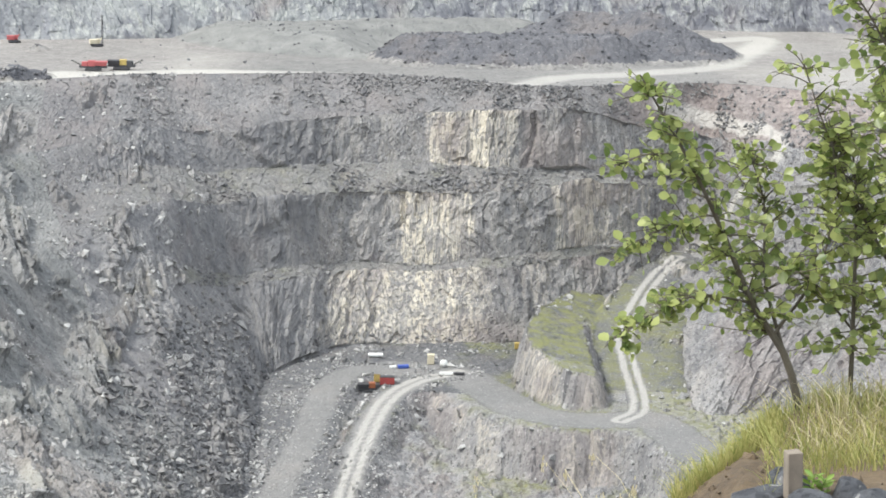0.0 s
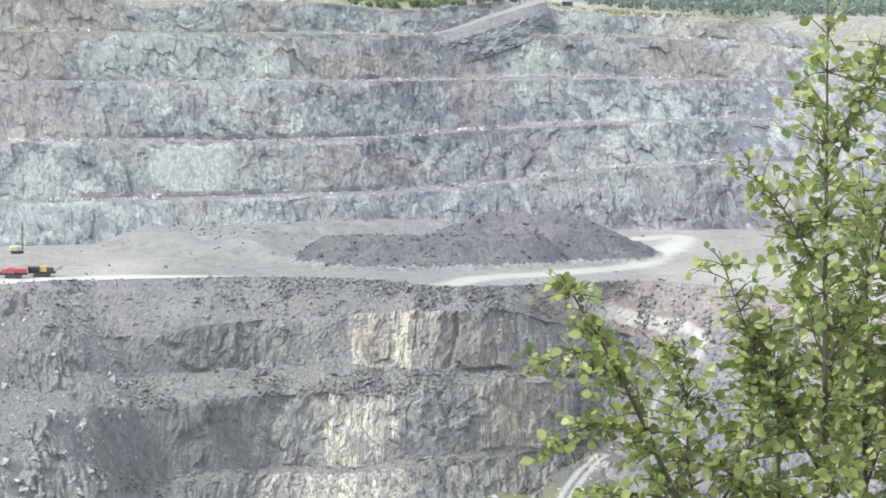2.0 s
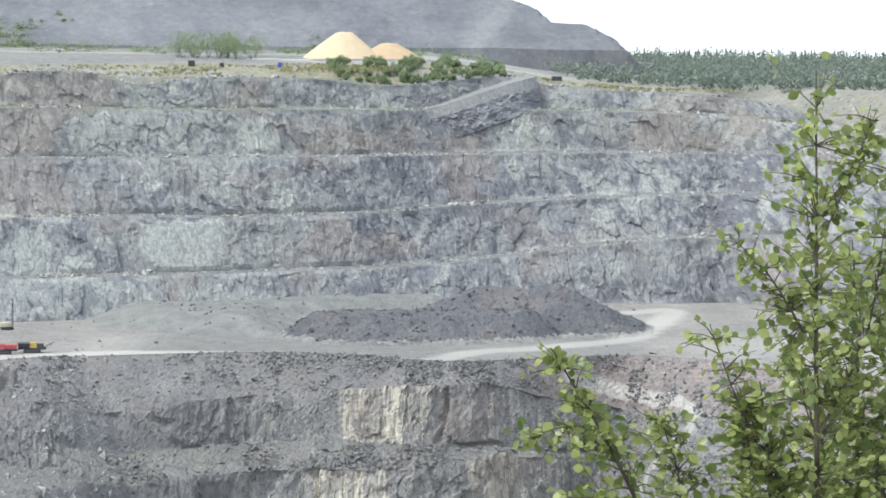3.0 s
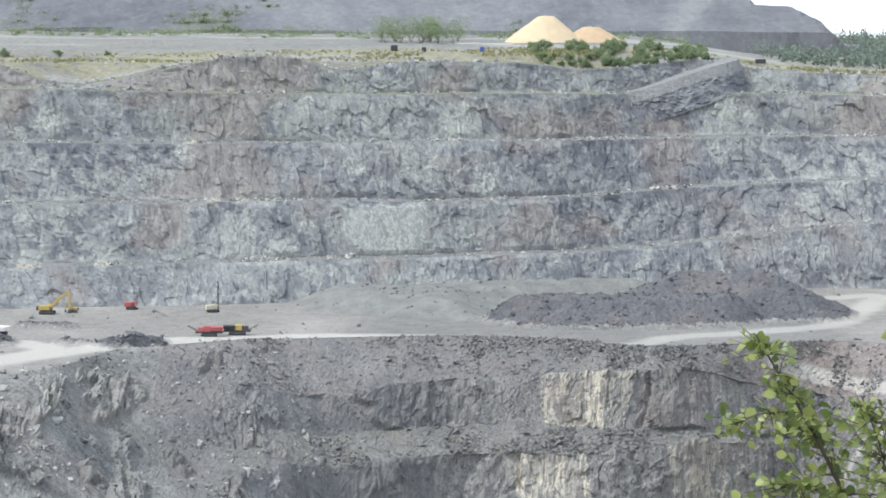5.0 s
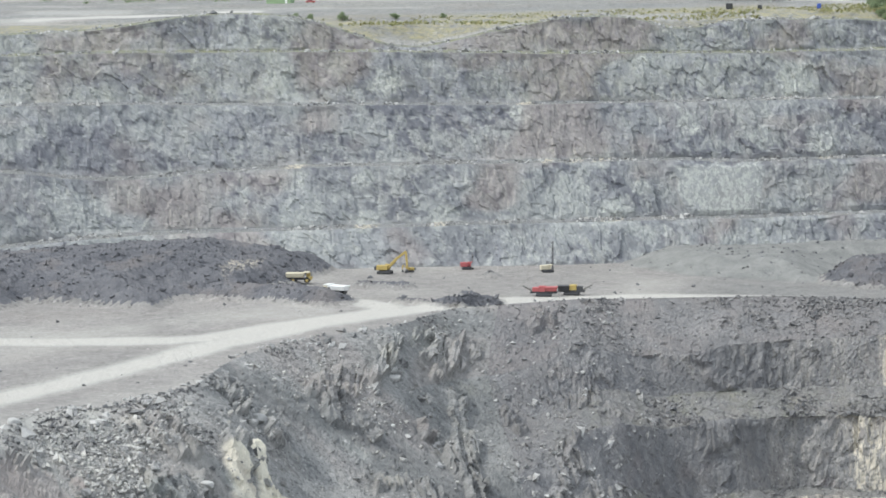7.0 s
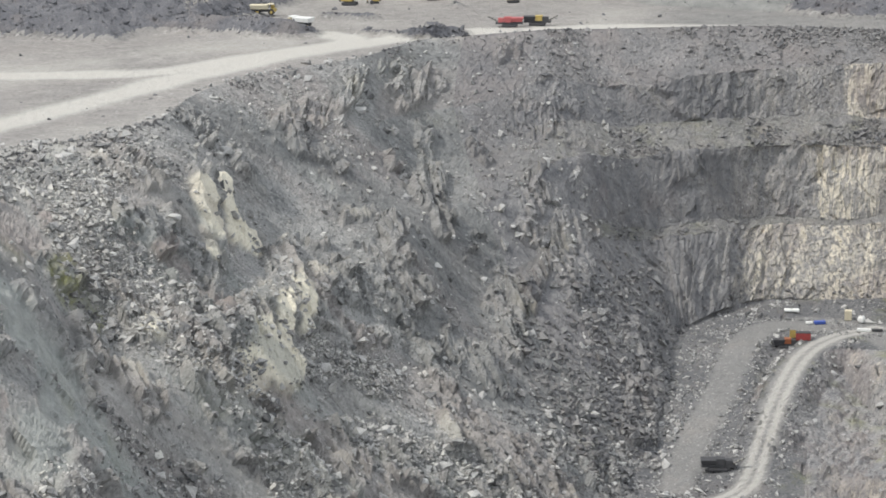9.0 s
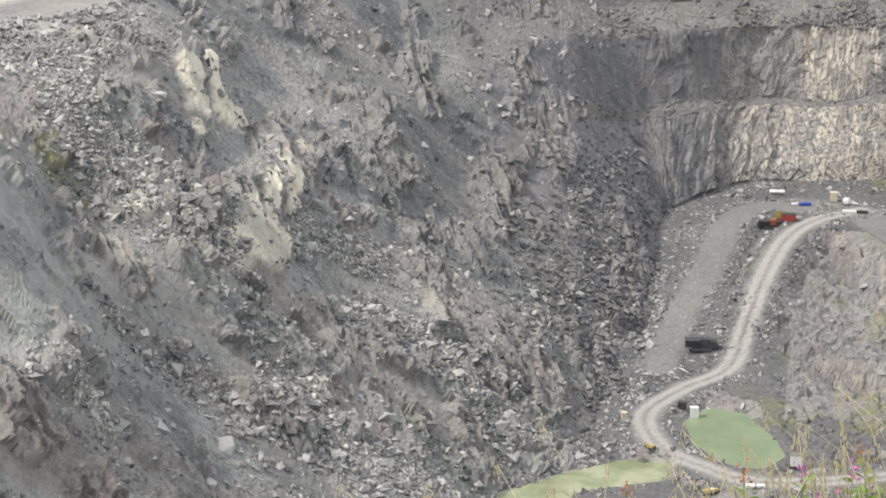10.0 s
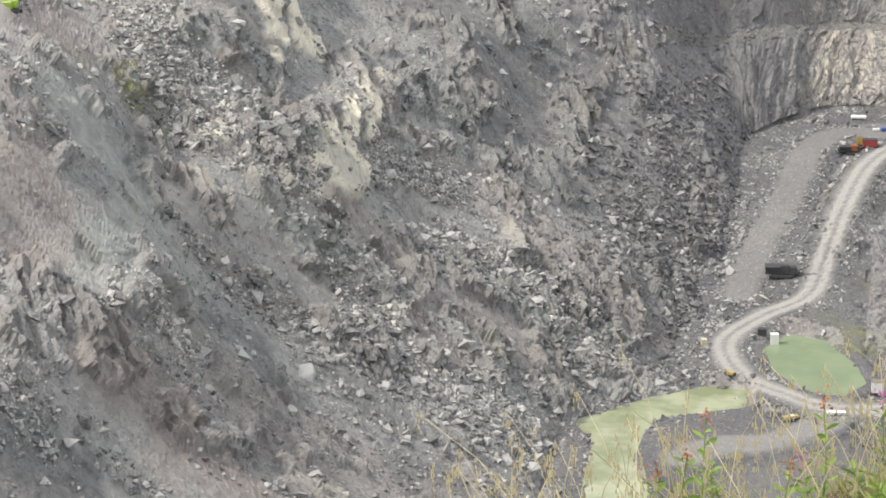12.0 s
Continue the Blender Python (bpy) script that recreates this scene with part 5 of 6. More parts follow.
def crusher(place, turn, label, paint, second):
    o = thing("mobile_crusher", place, turn, label, "crusher")
    tracks(o, 5.0, 0.6, 2.4)
    part("frame", box(8.5, 2.2, 0.6, 0, 0, 1.0, 0.08), DARK, o)
    part("hopper", box(3.2, 2.6, 1.3, -2.4, 0, 1.7, 0.08, taper=1.25), paint, o)
    part("crushing_box", box(2.2, 2.3, 1.7, 0.5, 0, 1.55, 0.12), second, o)
    part("engine_box", box(1.8, 2.2, 1.3, 2.6, 0, 1.55, 0.12), paint, o)
    bm = beam((2.0, 0, 0.9), (6.6, 0, 3.3), 1.0, 0.35)
    conveyor = part("conveyor", bm, STEEL, o)
    for k in range(5):
        part("roller", tube((2.6 + k * 0.9, -0.6, 1.35 + k * 0.47), (2.6 + k * 0.9, 0.6, 1.35 + k * 0.47), 0.14, seg=8), DARK, conveyor)
    return o


def on_work(x, y, dz=0.0):
    return (x, y, float(platform_height(np.array(x * 1.0), np.array(y * 1.0))[0]) + dz)


def on_floor(x, y, dz=0.0):
    return (x, y, float(floor_height(np.array(x * 1.0), np.array(y * 1.0))) + dz)


excavator(on_work(-172.5, 746.5), 0, 1.12, "yellow long-boom excavator with raised arm on dusty ground")
excavator(on_work(-165, 752), 200, 0.62, "small yellow excavator parked beneath the long boom", 0.6)
drill_rig(on_work(-147, 761.5), 10, RED, 5.5, "red crawler drill rig on the working level")
drill_rig(on_work(-118, 755), 20, CREAM, 10.5, "cream crawler drill rig with tall raised mast", DARK)
crusher(on_work(-109.5, 694.5), 185, "red mobile crusher standing beside the platform edge", RED, RED)
crusher(on_work(-101.5, 700), 0, "yellow and black screening machine with raised conveyor", DARK, YELLOW)
haul_truck(on_work(-194.5, 716.5), 8, "dusty cream and yellow dump truck behind spoil", CREAM, YELLOW)
haul_truck(on_work(-174, 683), 160, "pale dump truck with raised body on the track", WHITE, CREAM)
drill_rig((-186.5, 431, -97.6), 20, LIME, 8.6, "lime-green crawler drill rig with dark mast on the rim", DARK)


def heap(name, place, radius, height, material, label, seed):
    """A cone of tipped material with a soft crest."""
    rr, aa = np.meshgrid(np.linspace(0, 1, 26), np.linspace(0, 2 * math.pi, 73), indexing="ij")
    x, y = rr * np.cos(aa) * radius[0], rr * np.sin(aa) * radius[1]
    d = rr * (1 + 0.12 * fbm(np.cos(aa) * 2, np.sin(aa) * 2, seed, 2))
    z = height * np.minimum(1 - np.minimum(d, 1), 0.70 + 0.12 * (1 - d)) + 0.06 * height * fbm(x / radius[0] * 4, y / radius[1] * 4, seed, 3) * (1 - rr)
    z = np.where(rr > 0.97, -1.0, z)
    ob = sheet(name, np.stack([x, y, z], -1), material, True, {k: 0 * z for k in ("pale", "dust", "moss")})
    ob.location = place
    return tagged(ob, label, "heap")


SAND = plain("sand", (0.56, 0.44, 0.29), 0.95, wear=0.25, scale=0.25, bump=0.3)
SAND_B = plain("dark_sand", (0.48, 0.35, 0.22), 0.95, wear=0.3, scale=0.25, bump=0.3)
heap("sand_heap", (-8, 1000, -5.0), (19, 16), 15, SAND, "tall cone of pale yellow sand above the rim", 2.0)
heap("sand_heap", (12, 1003, -5.0), (17, 12), 9.5, SAND_B, "lower heap of brownish sand beside the tall cone", 3.0)


def site_box(place, turn, size, paint, label, category, lid=None, legs=False):
    o = thing("site_box", place, turn, label, category)
    sx, sy, sz = size
    body = part("body", box(sx, sy, sz, 0, 0, 0.12, min(size) * 0.05), paint, o)
    for k in range(5):
        part("rib", box(0.06, sy + 0.06, sz * 0.86, -sx / 2 + sx * (k + 0.5) / 5, 0, 0.12 + sz * 0.07), paint, body)
    part("lid", box(sx * 1.03, sy * 1.03, 0.1, 0, 0, sz + 0.12, 0.03), lid or STEEL, o)
    for a in (-1, 1):
        part("skid", box(sx, 0.15, 0.14, 0, a * sy * 0.35, 0), DARK, o)
    return o


def tank(place, turn, length, r, paint, label):
    o = thing("storage_tank", place, turn, label, "tank")
    bm = tube((-length / 2, 0, r + 0.2), (length / 2, 0, r + 0.2), r, seg=20)
    for s in (-1, 1):
        tube((s * length / 2, 0, r + 0.2), (s * (length / 2 + r * 0.35), 0, r + 0.2), r, r * 0.55, 20, bm) if s > 0 else tube((s * (length / 2 + r * 0.35), 0, r + 0.2), (s * length / 2, 0, r + 0.2), r * 0.55, r, 20, bm)
    part("shell", bm, paint, o)
    for s in (-1, 1):
        part("saddle", box(0.3, r * 1.6, r * 0.8, s * length * 0.3, 0, 0, 0.03), STEEL, o)
    part("manhole", tube((0, 0, 2 * r + 0.1), (0, 0, 2 * r + 0.4), 0.3), STEEL, o)
    return o


# things on the pit floor
tank(on_floor(-18.7, 633), 3, 4.0, 0.6, WHITE, "white cylindrical tank lying on the gravel")
crusher(on_floor(-19.2, 606.5), 4, "rusty orange mobile crusher with black feed hopper", DARK, ORANGE).scale = (0.85,) * 3
site_box(on_floor(-14.6, 606.0), 4, (4.0, 2.2, 2.0), RED_OLD, "red steel container beside the orange crusher", "container", DARK)
site_box(on_floor(-17.5, 609.5), 0, (1.8, 1.4, 2.2), YELLOW, "yellow machine cabin behind the orange crusher", "cabin")
site_box(on_floor(-10.5, 622.5), 15, (3.0, 1.4, 0.7), BLUE, "low blue tarpaulin-covered stack on the gravel", "stack", BLUE)
site_box(on_floor(-13.4, 622.0), 15, (1.8, 1.0, 0.5), WHITE, "low white stack of bags on the gravel", "stack", WHITE)
site_box(on_floor(-2.7, 628), 0, (2.0, 2.0, 2.6), CREAM, "tan steel feed bin on the pit floor", "bin", CREAM)
tank(on_floor(1.0, 625), 80, 1.6, 1.0, WHITE, "short white water tank on the pit floor")
site_box(on_floor(1.8, 616), 0, (3.6, 1.1, 0.6), WHITE, "white wrapped pipes lying on the gravel", "pipes", WHITE)
site_box(on_floor(5.4, 616.5), 5, (3.0, 1.0, 0.5), DARK, "black plastic pipes lying on the gravel", "pipes", DARK)
site_box(on_floor(22.6, 646), 0, (1.6, 1.4, 1.7), YELLOW, "yellow steel box under the rock spur", "bin", YELLOW)
site_box(on_floor(24.4, 646.5), 0, (1.0, 1.2, 1.3), YELLOW, "small yellow steel box under the rock spur", "bin", YELLOW)
crusher(on_floor(-33, 536), 6, "black derelict screening machine beside the old track", DARK, DARK)
site_box(on_floor(-32.6, 506.5), 10, (1.9, 1.6, 2.6), WHITE, "white pump cabin at the edge of the pond", "cabin", WHITE)
site_box(on_floor(-35.6, 508.0), 0, (2.0, 1.6, 1.4), DARK, "dark pump unit beside the white cabin", "pump", DARK)
site_box(on_floor(-7.8, 479.5), 4, (2.6, 2.2, 2.5), WHITE, "white pump container on the pond shore", "container", STEEL)
site_box(on_floor(-48.5, 498.5), 20, (1.3, 1.3, 1.6), CREAM, "cream steel bin at the bend of the road", "bin", CREAM)
excavator(on_floor(-40.8, 482), 150, 0.42, "small orange digger parked at the roadside", 0.5)
crusher(on_floor(-25.5, 459.5), 30, "small yellow machine below the road embankment", YELLOW, CREAM).scale = (0.45,) * 3
site_box(on_floor(-16, 462.5), 8, (4.2, 1.2, 0.4), WHITE, "white boards laid on the road junction", "boards", WHITE)


def plateau_at(x, y):
    return float(plateau_height(np.array(x * 1.0), np.array(y * 1.0)))


for x, y, size in ((-67.5, 903, (2.6, 2.0, 2.2)), (-55.7, 905, (1.7, 1.6, 1.7)), (80.6, 935, (4.2, 2.2, 1.6))):
    site_box((x, y, plateau_at(x, y) - 0.1), 0, size, DARK, "dark steel container on the grey plateau", "container", DARK)
site_box((-32.5, 903, plateau_at(-32, 903)), 0, (1.6, 1.4, 1.8), BLUE, "blue plastic drum near the rim", "drum", BLUE)

cabin = thing("site_building", (-281, 1010, plateau_at(-281, 1010) - 0.3), 2, "white and green site building near the rim", "building")
part("base_wall", box(11.5, 7, 4.6, 0, 0, 0, 0.05), GREEN, cabin)
upper = part("upper_wall", box(9.6, 6.8, 4.2, -0.4, 0, 4.6, 0.05), WHITE, cabin)
for k in range(3):
    part("window", box(1.4, 0.12, 1.1, -3 + k * 2.8, -3.42, 6.2, 0.03), GLASS, upper)
part("door", box(1.1, 0.12, 2.1, 3.6, -3.52, 0, 0.02), WHITE, cabin)
part("roof", box(10.2, 7.4, 0.3, -0.4, 0, 8.8, 0.05), STEEL, cabin)

car = thing("parked_car", (-264, 1000, plateau_at(-264, 1000)), 5, "red parked car beside the site building", "car")
wheels(car, (1.3, -1.3), 0.8, 0.32, 0.2)
part("body", box(4.3, 1.75, 0.7, 0, 0, 0.3, 0.15), RED, car)
top = part("roof", box(2.4, 1.55, 0.6, -0.2, 0, 1.0, 0.1, taper=0.8), RED, car)
part("window", box(2.2, 1.58, 0.36, -0.2, 0, 1.06, 0.03, taper=0.86), GLASS, top)

# ---------------------------------------------------------------- shrubs on the rim and far woods
LEAF_FAR = foliage("far_leaves", (0.17, 0.225, 0.12), (0.26, 0.31, 0.17), 0.7, 0.25)
# woodland green is paled and greyed: distance haze mixed into the leaf colour
LEAF_WOOD = foliage("hazed_wood_leaves", (0.15, 0.187, 0.155), (0.205, 0.243, 0.195), 0.8, 0.3)


def clump_leaves(centres, radii, per, leaf, seed, cone=False):
    """Crowns of many small leaf clumps; each clump is a bent pair of triangles."""
    r = np.random.default_rng(seed)
    n = len(centres) * per
    c = np.repeat(np.asarray(centres, float), per, 0)
    rad = np.repeat(np.asarray(radii, float), per, 0)
    d = r.standard_normal((n, 3))
    d /= np.linalg.norm(d, axis=1, keepdims=True)
    d *= (0.35 + 0.65 * r.random((n, 1)) ** 0.5) * (1 + 0.25 * r.standard_normal((n, 1)))
    if cone:
        hgt = r.random((n, 1))
        d = np.concatenate([d[:, :2] * (1.15 - hgt), hgt * 2 - 1], 1)
    q = c + d * rad
    a, b = r.standard_normal((n, 3)), r.standard_normal((n, 3))
    a /= np.linalg.norm(a, axis=1, keepdims=True)
    b /= np.linalg.norm(b, axis=1, keepdims=True)
    s = leaf * (0.6 + 0.8 * r.random((n, 1)))
    v = np.stack([q - a * s, q + b * s * 0.7, q + a * s, q - b * s * 0.7 + np.cross(a, b) * s * 0.4], 1).reshape(-1, 3)
    i = np.arange(n)[:, None] * 4
    return v, np.concatenate([i + [[0, 1, 2]], i + [[0, 2, 3]]], 0)


def shrub(x, y, z, size, seed, label):
    o = thing("shrub", (x, y, z), 0, label, "shrub", "shrubs on the rim")
    r = np.random.default_rng(seed)
    bm = bmesh.new()
    lobes, radii = [], []
    for k in range(7):
        a = r.uniform(0, 6.28)
        e = np.array([math.cos(a) * size * r.uniform(0.2, 0.8), math.sin(a) * size * r.uniform(0.2, 0.8), size * r.uniform(0.5, 1.25)])
        tube((0, 0, -0.3), tuple(e * 0.8), 0.09, 0.03, 5, bm)
        lobes.append(e)
        radii.append([size * r.uniform(0.3, 0.55)] * 2 + [size * r.uniform(0.3, 0.5)])
    part("stems", bm, BARK, o)
    v, f = clump_leaves(lobes, radii, 110, 0.24, seed)
    ob = new("crown", raw_mesh("crown", v, f, LEAF_FAR))
    ob.parent = o


BARK = plain("bark", (0.11, 0.095, 0.075), 0.9, wear=0.5, scale=30, bump=0.4)
r31 = np.random.default_rng(31)
for k in range(120):
    x = r31.uniform(-14, 58)
    y = 893 + x * 0.32 + r31.uniform(2, 62) * (0.55 + 0.45 * r31.random())
    shrub(x, y, ground_at(x, y) - 0.2, r31.uniform(1.3, 3.1), 100 + k, "rounded green shrub growing near the quarry rim")
for k in range(16):
    x, y = r31.uniform(-80, -44), 985 + r31.uniform(-14, 20)
    shrub(x, y, plateau_at(x, y) - 0.2, r31.uniform(4.5, 8.5), 200 + k, "tall green bush in a thicket on the plateau")
for x, y, s in ((-236, 868, 2.2), (-230, 870, 1.8), (-216, 866, 2.4), (-196, 872, 1.6), (-178, 880, 1.4), (-262, 872, 2.0)):
    shrub(x, y, ground_at(x, y) - 0.3, s, int(x * -7), "low green shrub on dry grass near the rim")

r41 = np.random.default_rng(41)
n = 3400
wx = r41.uniform(95, 560, n)
wy = 930 + 755 * r41.random(n) ** 1.3 + np.maximum(0, 150 - wx) * 1.2
wz = plateau_height(wx, wy)
hh = r41.uniform(2.6, 5.2, n) * np.interp(wy, [980, 1150, 1700], [0.62, 0.95, 1.1])
v, f = clump_leaves(np.stack([wx, wy, wz + hh * 0.9], 1), np.stack([hh * 0.75, hh * 0.75, hh], 1), 30, 0.78, 42)
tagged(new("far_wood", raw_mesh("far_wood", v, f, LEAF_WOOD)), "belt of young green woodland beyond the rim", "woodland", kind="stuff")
sx = r41.uniform(120, 560, 130)
sy = r41.uniform(1350, 1750, 130)
v, f = clump_leaves(np.stack([sx, sy, plateau_height(sx, sy) + 5.5], 1), np.stack([0 * sx + 1.7, 0 * sx + 1.7, r41.uniform(4, 6.5, 130)], 1), 110, 0.5, 43, True)
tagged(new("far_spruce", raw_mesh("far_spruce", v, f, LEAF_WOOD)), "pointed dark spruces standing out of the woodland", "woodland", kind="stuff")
bxs = r41.uniform(-420, 60, 420)
bys = 1110 + r41.uniform(-60, 35, 420)
bss = r41.uniform(0.8, 2.8, 420)
v, f = clump_leaves(np.stack([bxs, bys, plateau_height(bxs, bys) + bss * 0.6], 1), np.stack([bss * 1.6, bss, bss], 1), 34, 0.4, 44)
tagged(new("scrub_belt", raw_mesh("scrub_belt", v, f, LEAF_FAR)), "strip of green scrub at the foot of the spoil hill", "scrub", kind="stuff")
hw = smooth(0.1, 0.45, fbm(hx / 60, hy / 60, 6.0, 3)) * (hx < 40) * (front > 5) * (front < 120)
hp, hi = pick(np.stack([hx, hy, hz], -1), hw, 650, 46)
hs = r41.uniform(0.8, 3.0, 650)
v, f = clump_leaves(hp + np.stack([0 * hs, 0 * hs, hs * 0.5], 1), np.stack([hs * 1.5, hs, hs], 1), 34, 0.45, 47)
tagged(new("hill_scrub", raw_mesh("hill_scrub", v, f, LEAF_FAR)), "patches of pale green scrub on the spoil hill", "scrub", kind="stuff")
gxs = r41.uniform(-290, 160, 5200)
ring = np.array([line(LEVEL_0, 400)[np.argmin(abs(line(LEVEL_0, 400)[:, 0] - q))] for q in np.linspace(-290, 160, 91)])
gys = np.interp(gxs, np.linspace(-290, 160, 91), ring[:, 1]) + r41.uniform(1, 55, 5200) ** 1.0
keepg = fbm(gxs / 22, gys / 14, 5.0, 3) > 0.05
gxs, gys = gxs[keepg], gys[keepg]
v, f = clump_leaves(np.stack([gxs, gys, plateau_height(gxs, gys) - 0.2], 1), np.full((len(gxs), 3), 0.6), 5, 0.45, 45)
STRAW_FAR = foliage("dry_grass_far", (0.30, 0.27, 0.13), (0.20, 0.22, 0.09), 0.8, 0.1)
tagged(new("rim_grass", raw_mesh("rim_grass", v, f, STRAW_FAR)), "dry yellow-green grass tufts along the rim", "grass", kind="stuff")

# ---------------------------------------------------------------- the bank where the viewer stands
AZ_E = np.radians([-180, -70, -30, -9.5, -6.5, -3.3, 1.7, 6.2, 8, 10, 14, 20, 35, 70, 180])
R_E = np.array([60, 12, 7, 6.4, 6.4, 6.4, 7.1, 8.5, 9.0, 9.5, 9.9, 10.5, 11, 14, 60])
Z_E = np.array([-1.8, -3.2, -3.9, -3.04, -2.93, -2.96, -2.92, -2.80, -2.62, -2.62, -2.66, -2.7, -2.7, -2.3, -1.8])


def bank_height(x, y):
    a, r = np.arctan2(x, y), np.hypot(x, y)
    re, ze = np.interp(a, AZ_E, R_E), np.interp(a, AZ_E, Z_E)
    f = r / re
    z = np.where(f < 1, -1.65 + (ze + 1.65) * np.minimum(1, f * 1.12) ** 0.9, ze - (r - re) * 1.5 - 0.12 * np.minimum((r - re) ** 2, 4))
    return z + 0.09 * fbm(x * 1.7, y * 1.7, 3.0, 5) * smooth(0.4, 1, f) + 0.018 * fbm(x * 9, y * 9, 2.0, 3)


def soil_material():
    m, n, l, s = nodes_of("bank_soil")
    a, b = grain(n, l, 3, 6, 0.65), grain(n, l, 35, 5, 0.7)
    c = mixed(n, l, ranged(n, l, a, 0.35, 0.65), (0.10, 0.07, 0.042), (0.20, 0.145, 0.085))
    c = mixed(n, l, ranged(n, l, b, 0.35, 0.7, 0, 0.7), c, (0.05, 0.04, 0.03))
    l.new(c, s.inputs["Base Color"])
    s.inputs["Roughness"].default_value = 0.95
    bumped(n, l, s, [(a, 1.0), (b, 0.7)], 0.8, 0.04)
    return m


SOIL = soil_material()
aa = np.radians(np.r_[np.linspace(-180, -31, 40), np.linspace(-30, 30, 170), np.linspace(31, 180, 40)])
ff = np.r_[np.linspace(0.0, 0.7, 24), np.linspace(0.71, 1.12, 70), np.linspace(1.14, 1.6, 14)]
rr = ff[:, None] * np.interp(aa, AZ_E, R_E)[None]
nx, ny = rr * np.sin(aa)[None], rr * np.cos(aa)[None]
tagged(sheet("bank", np.stack([nx, ny, bank_height(nx, ny)], -1), SOIL, True), "brown earth bank at the edge of the drop", "ground", kind="structure")
# the near wall under the bank, and land behind, which close the pit
ca = np.radians(np.linspace(-75, 75, 60))
prof = [(10.2, -9), (25, -30), (70, -75), (160, -130), (260, -180), (340, -195)]
near = np.array([[(d * math.sin(a) * (1.15 if d > 20 else 1), d * math.cos(a), z) for a in ca] for d, z in prof])
tagged(sheet("near_wall", near, SPOIL, False, {k: np.zeros(near.shape[:2]) for k in ("pale", "dust", "moss")}), "steep rock wall under the viewing bank", "rock face", kind="structure")

TWIG = plain("twig_bark", (0.10, 0.085, 0.06), 0.8, wear=0.4, scale=40, bump=0.3)
LEAF = foliage("tree_leaves", (0.11, 0.16, 0.04), (0.42, 0.46, 0.16), 0.38, 0.5)


def at(az, el, r):
    """A place by bearing and height angle from the viewer, at a level distance."""
    a = radians(az)
    return np.array([r * math.sin(a), r * math.cos(a), r * math.tan(radians(el))])


def limb(points, r0, r1, bm, seg=7):
    p = even(points, 18)
    ring0 = None
    for k, q in enumerate(p):
        d = Vector(p[min(k + 1, 17)] - p[max(k - 1, 0)]).normalized()
        side_v = d.cross(Vector((0.3, 1, 0.1))).normalized()
        up_v = d.cross(side_v)
        rad = r0 + (r1 - r0) * k / 17
        ring1 = [bm.verts.new(Vector(q) + rad * (math.cos(6.283 * j / seg) * side_v + math.sin(6.283 * j / seg) * up_v)) for j in range(seg)]
        if ring0:
            for j in range(seg):
                bm.faces.new((ring0[j], ring0[(j + 1) % seg], ring1[(j + 1) % seg], ring1[j]))
        ring0 = ring1
    bm.faces.new(ring0)
    return p


LEAF_SHAPE = np.array([(0, 0, 0), (0.30, 0.30, 0.05), (0.42, 0.55, 0.07), (0.28, 0.85, 0.03), (0, 1.05, -0.06), (-0.28, 0.85, 0.03), (-0.42, 0.55, 0.07), (-0.30, 0.30, 0.05), (0, 0.55, -0.03)])
LEAF_FACES = np.array([(8, 0, 1), (8, 1, 2), (8, 2, 3), (8, 3, 4), (8, 4, 5), (8, 5, 6), (8, 6, 7), (8, 7, 0)])


def leaf_frames(dirs, r):
    """Turns that carry a leaf's length along dirs, with its face up and outward."""
    n = len(dirs)
    y = dirs / np.linalg.norm(dirs, axis=1, keepdims=True)
    up = np.array([0.0, -0.55, 0.75]) + 0.55 * r.standard_normal((n, 3))
    x = np.cross(y, up)
    x /= np.linalg.norm(x, axis=1, keepdims=True) + 1e-9
    return np.stack([x, y, np.cross(x, y)], 2)


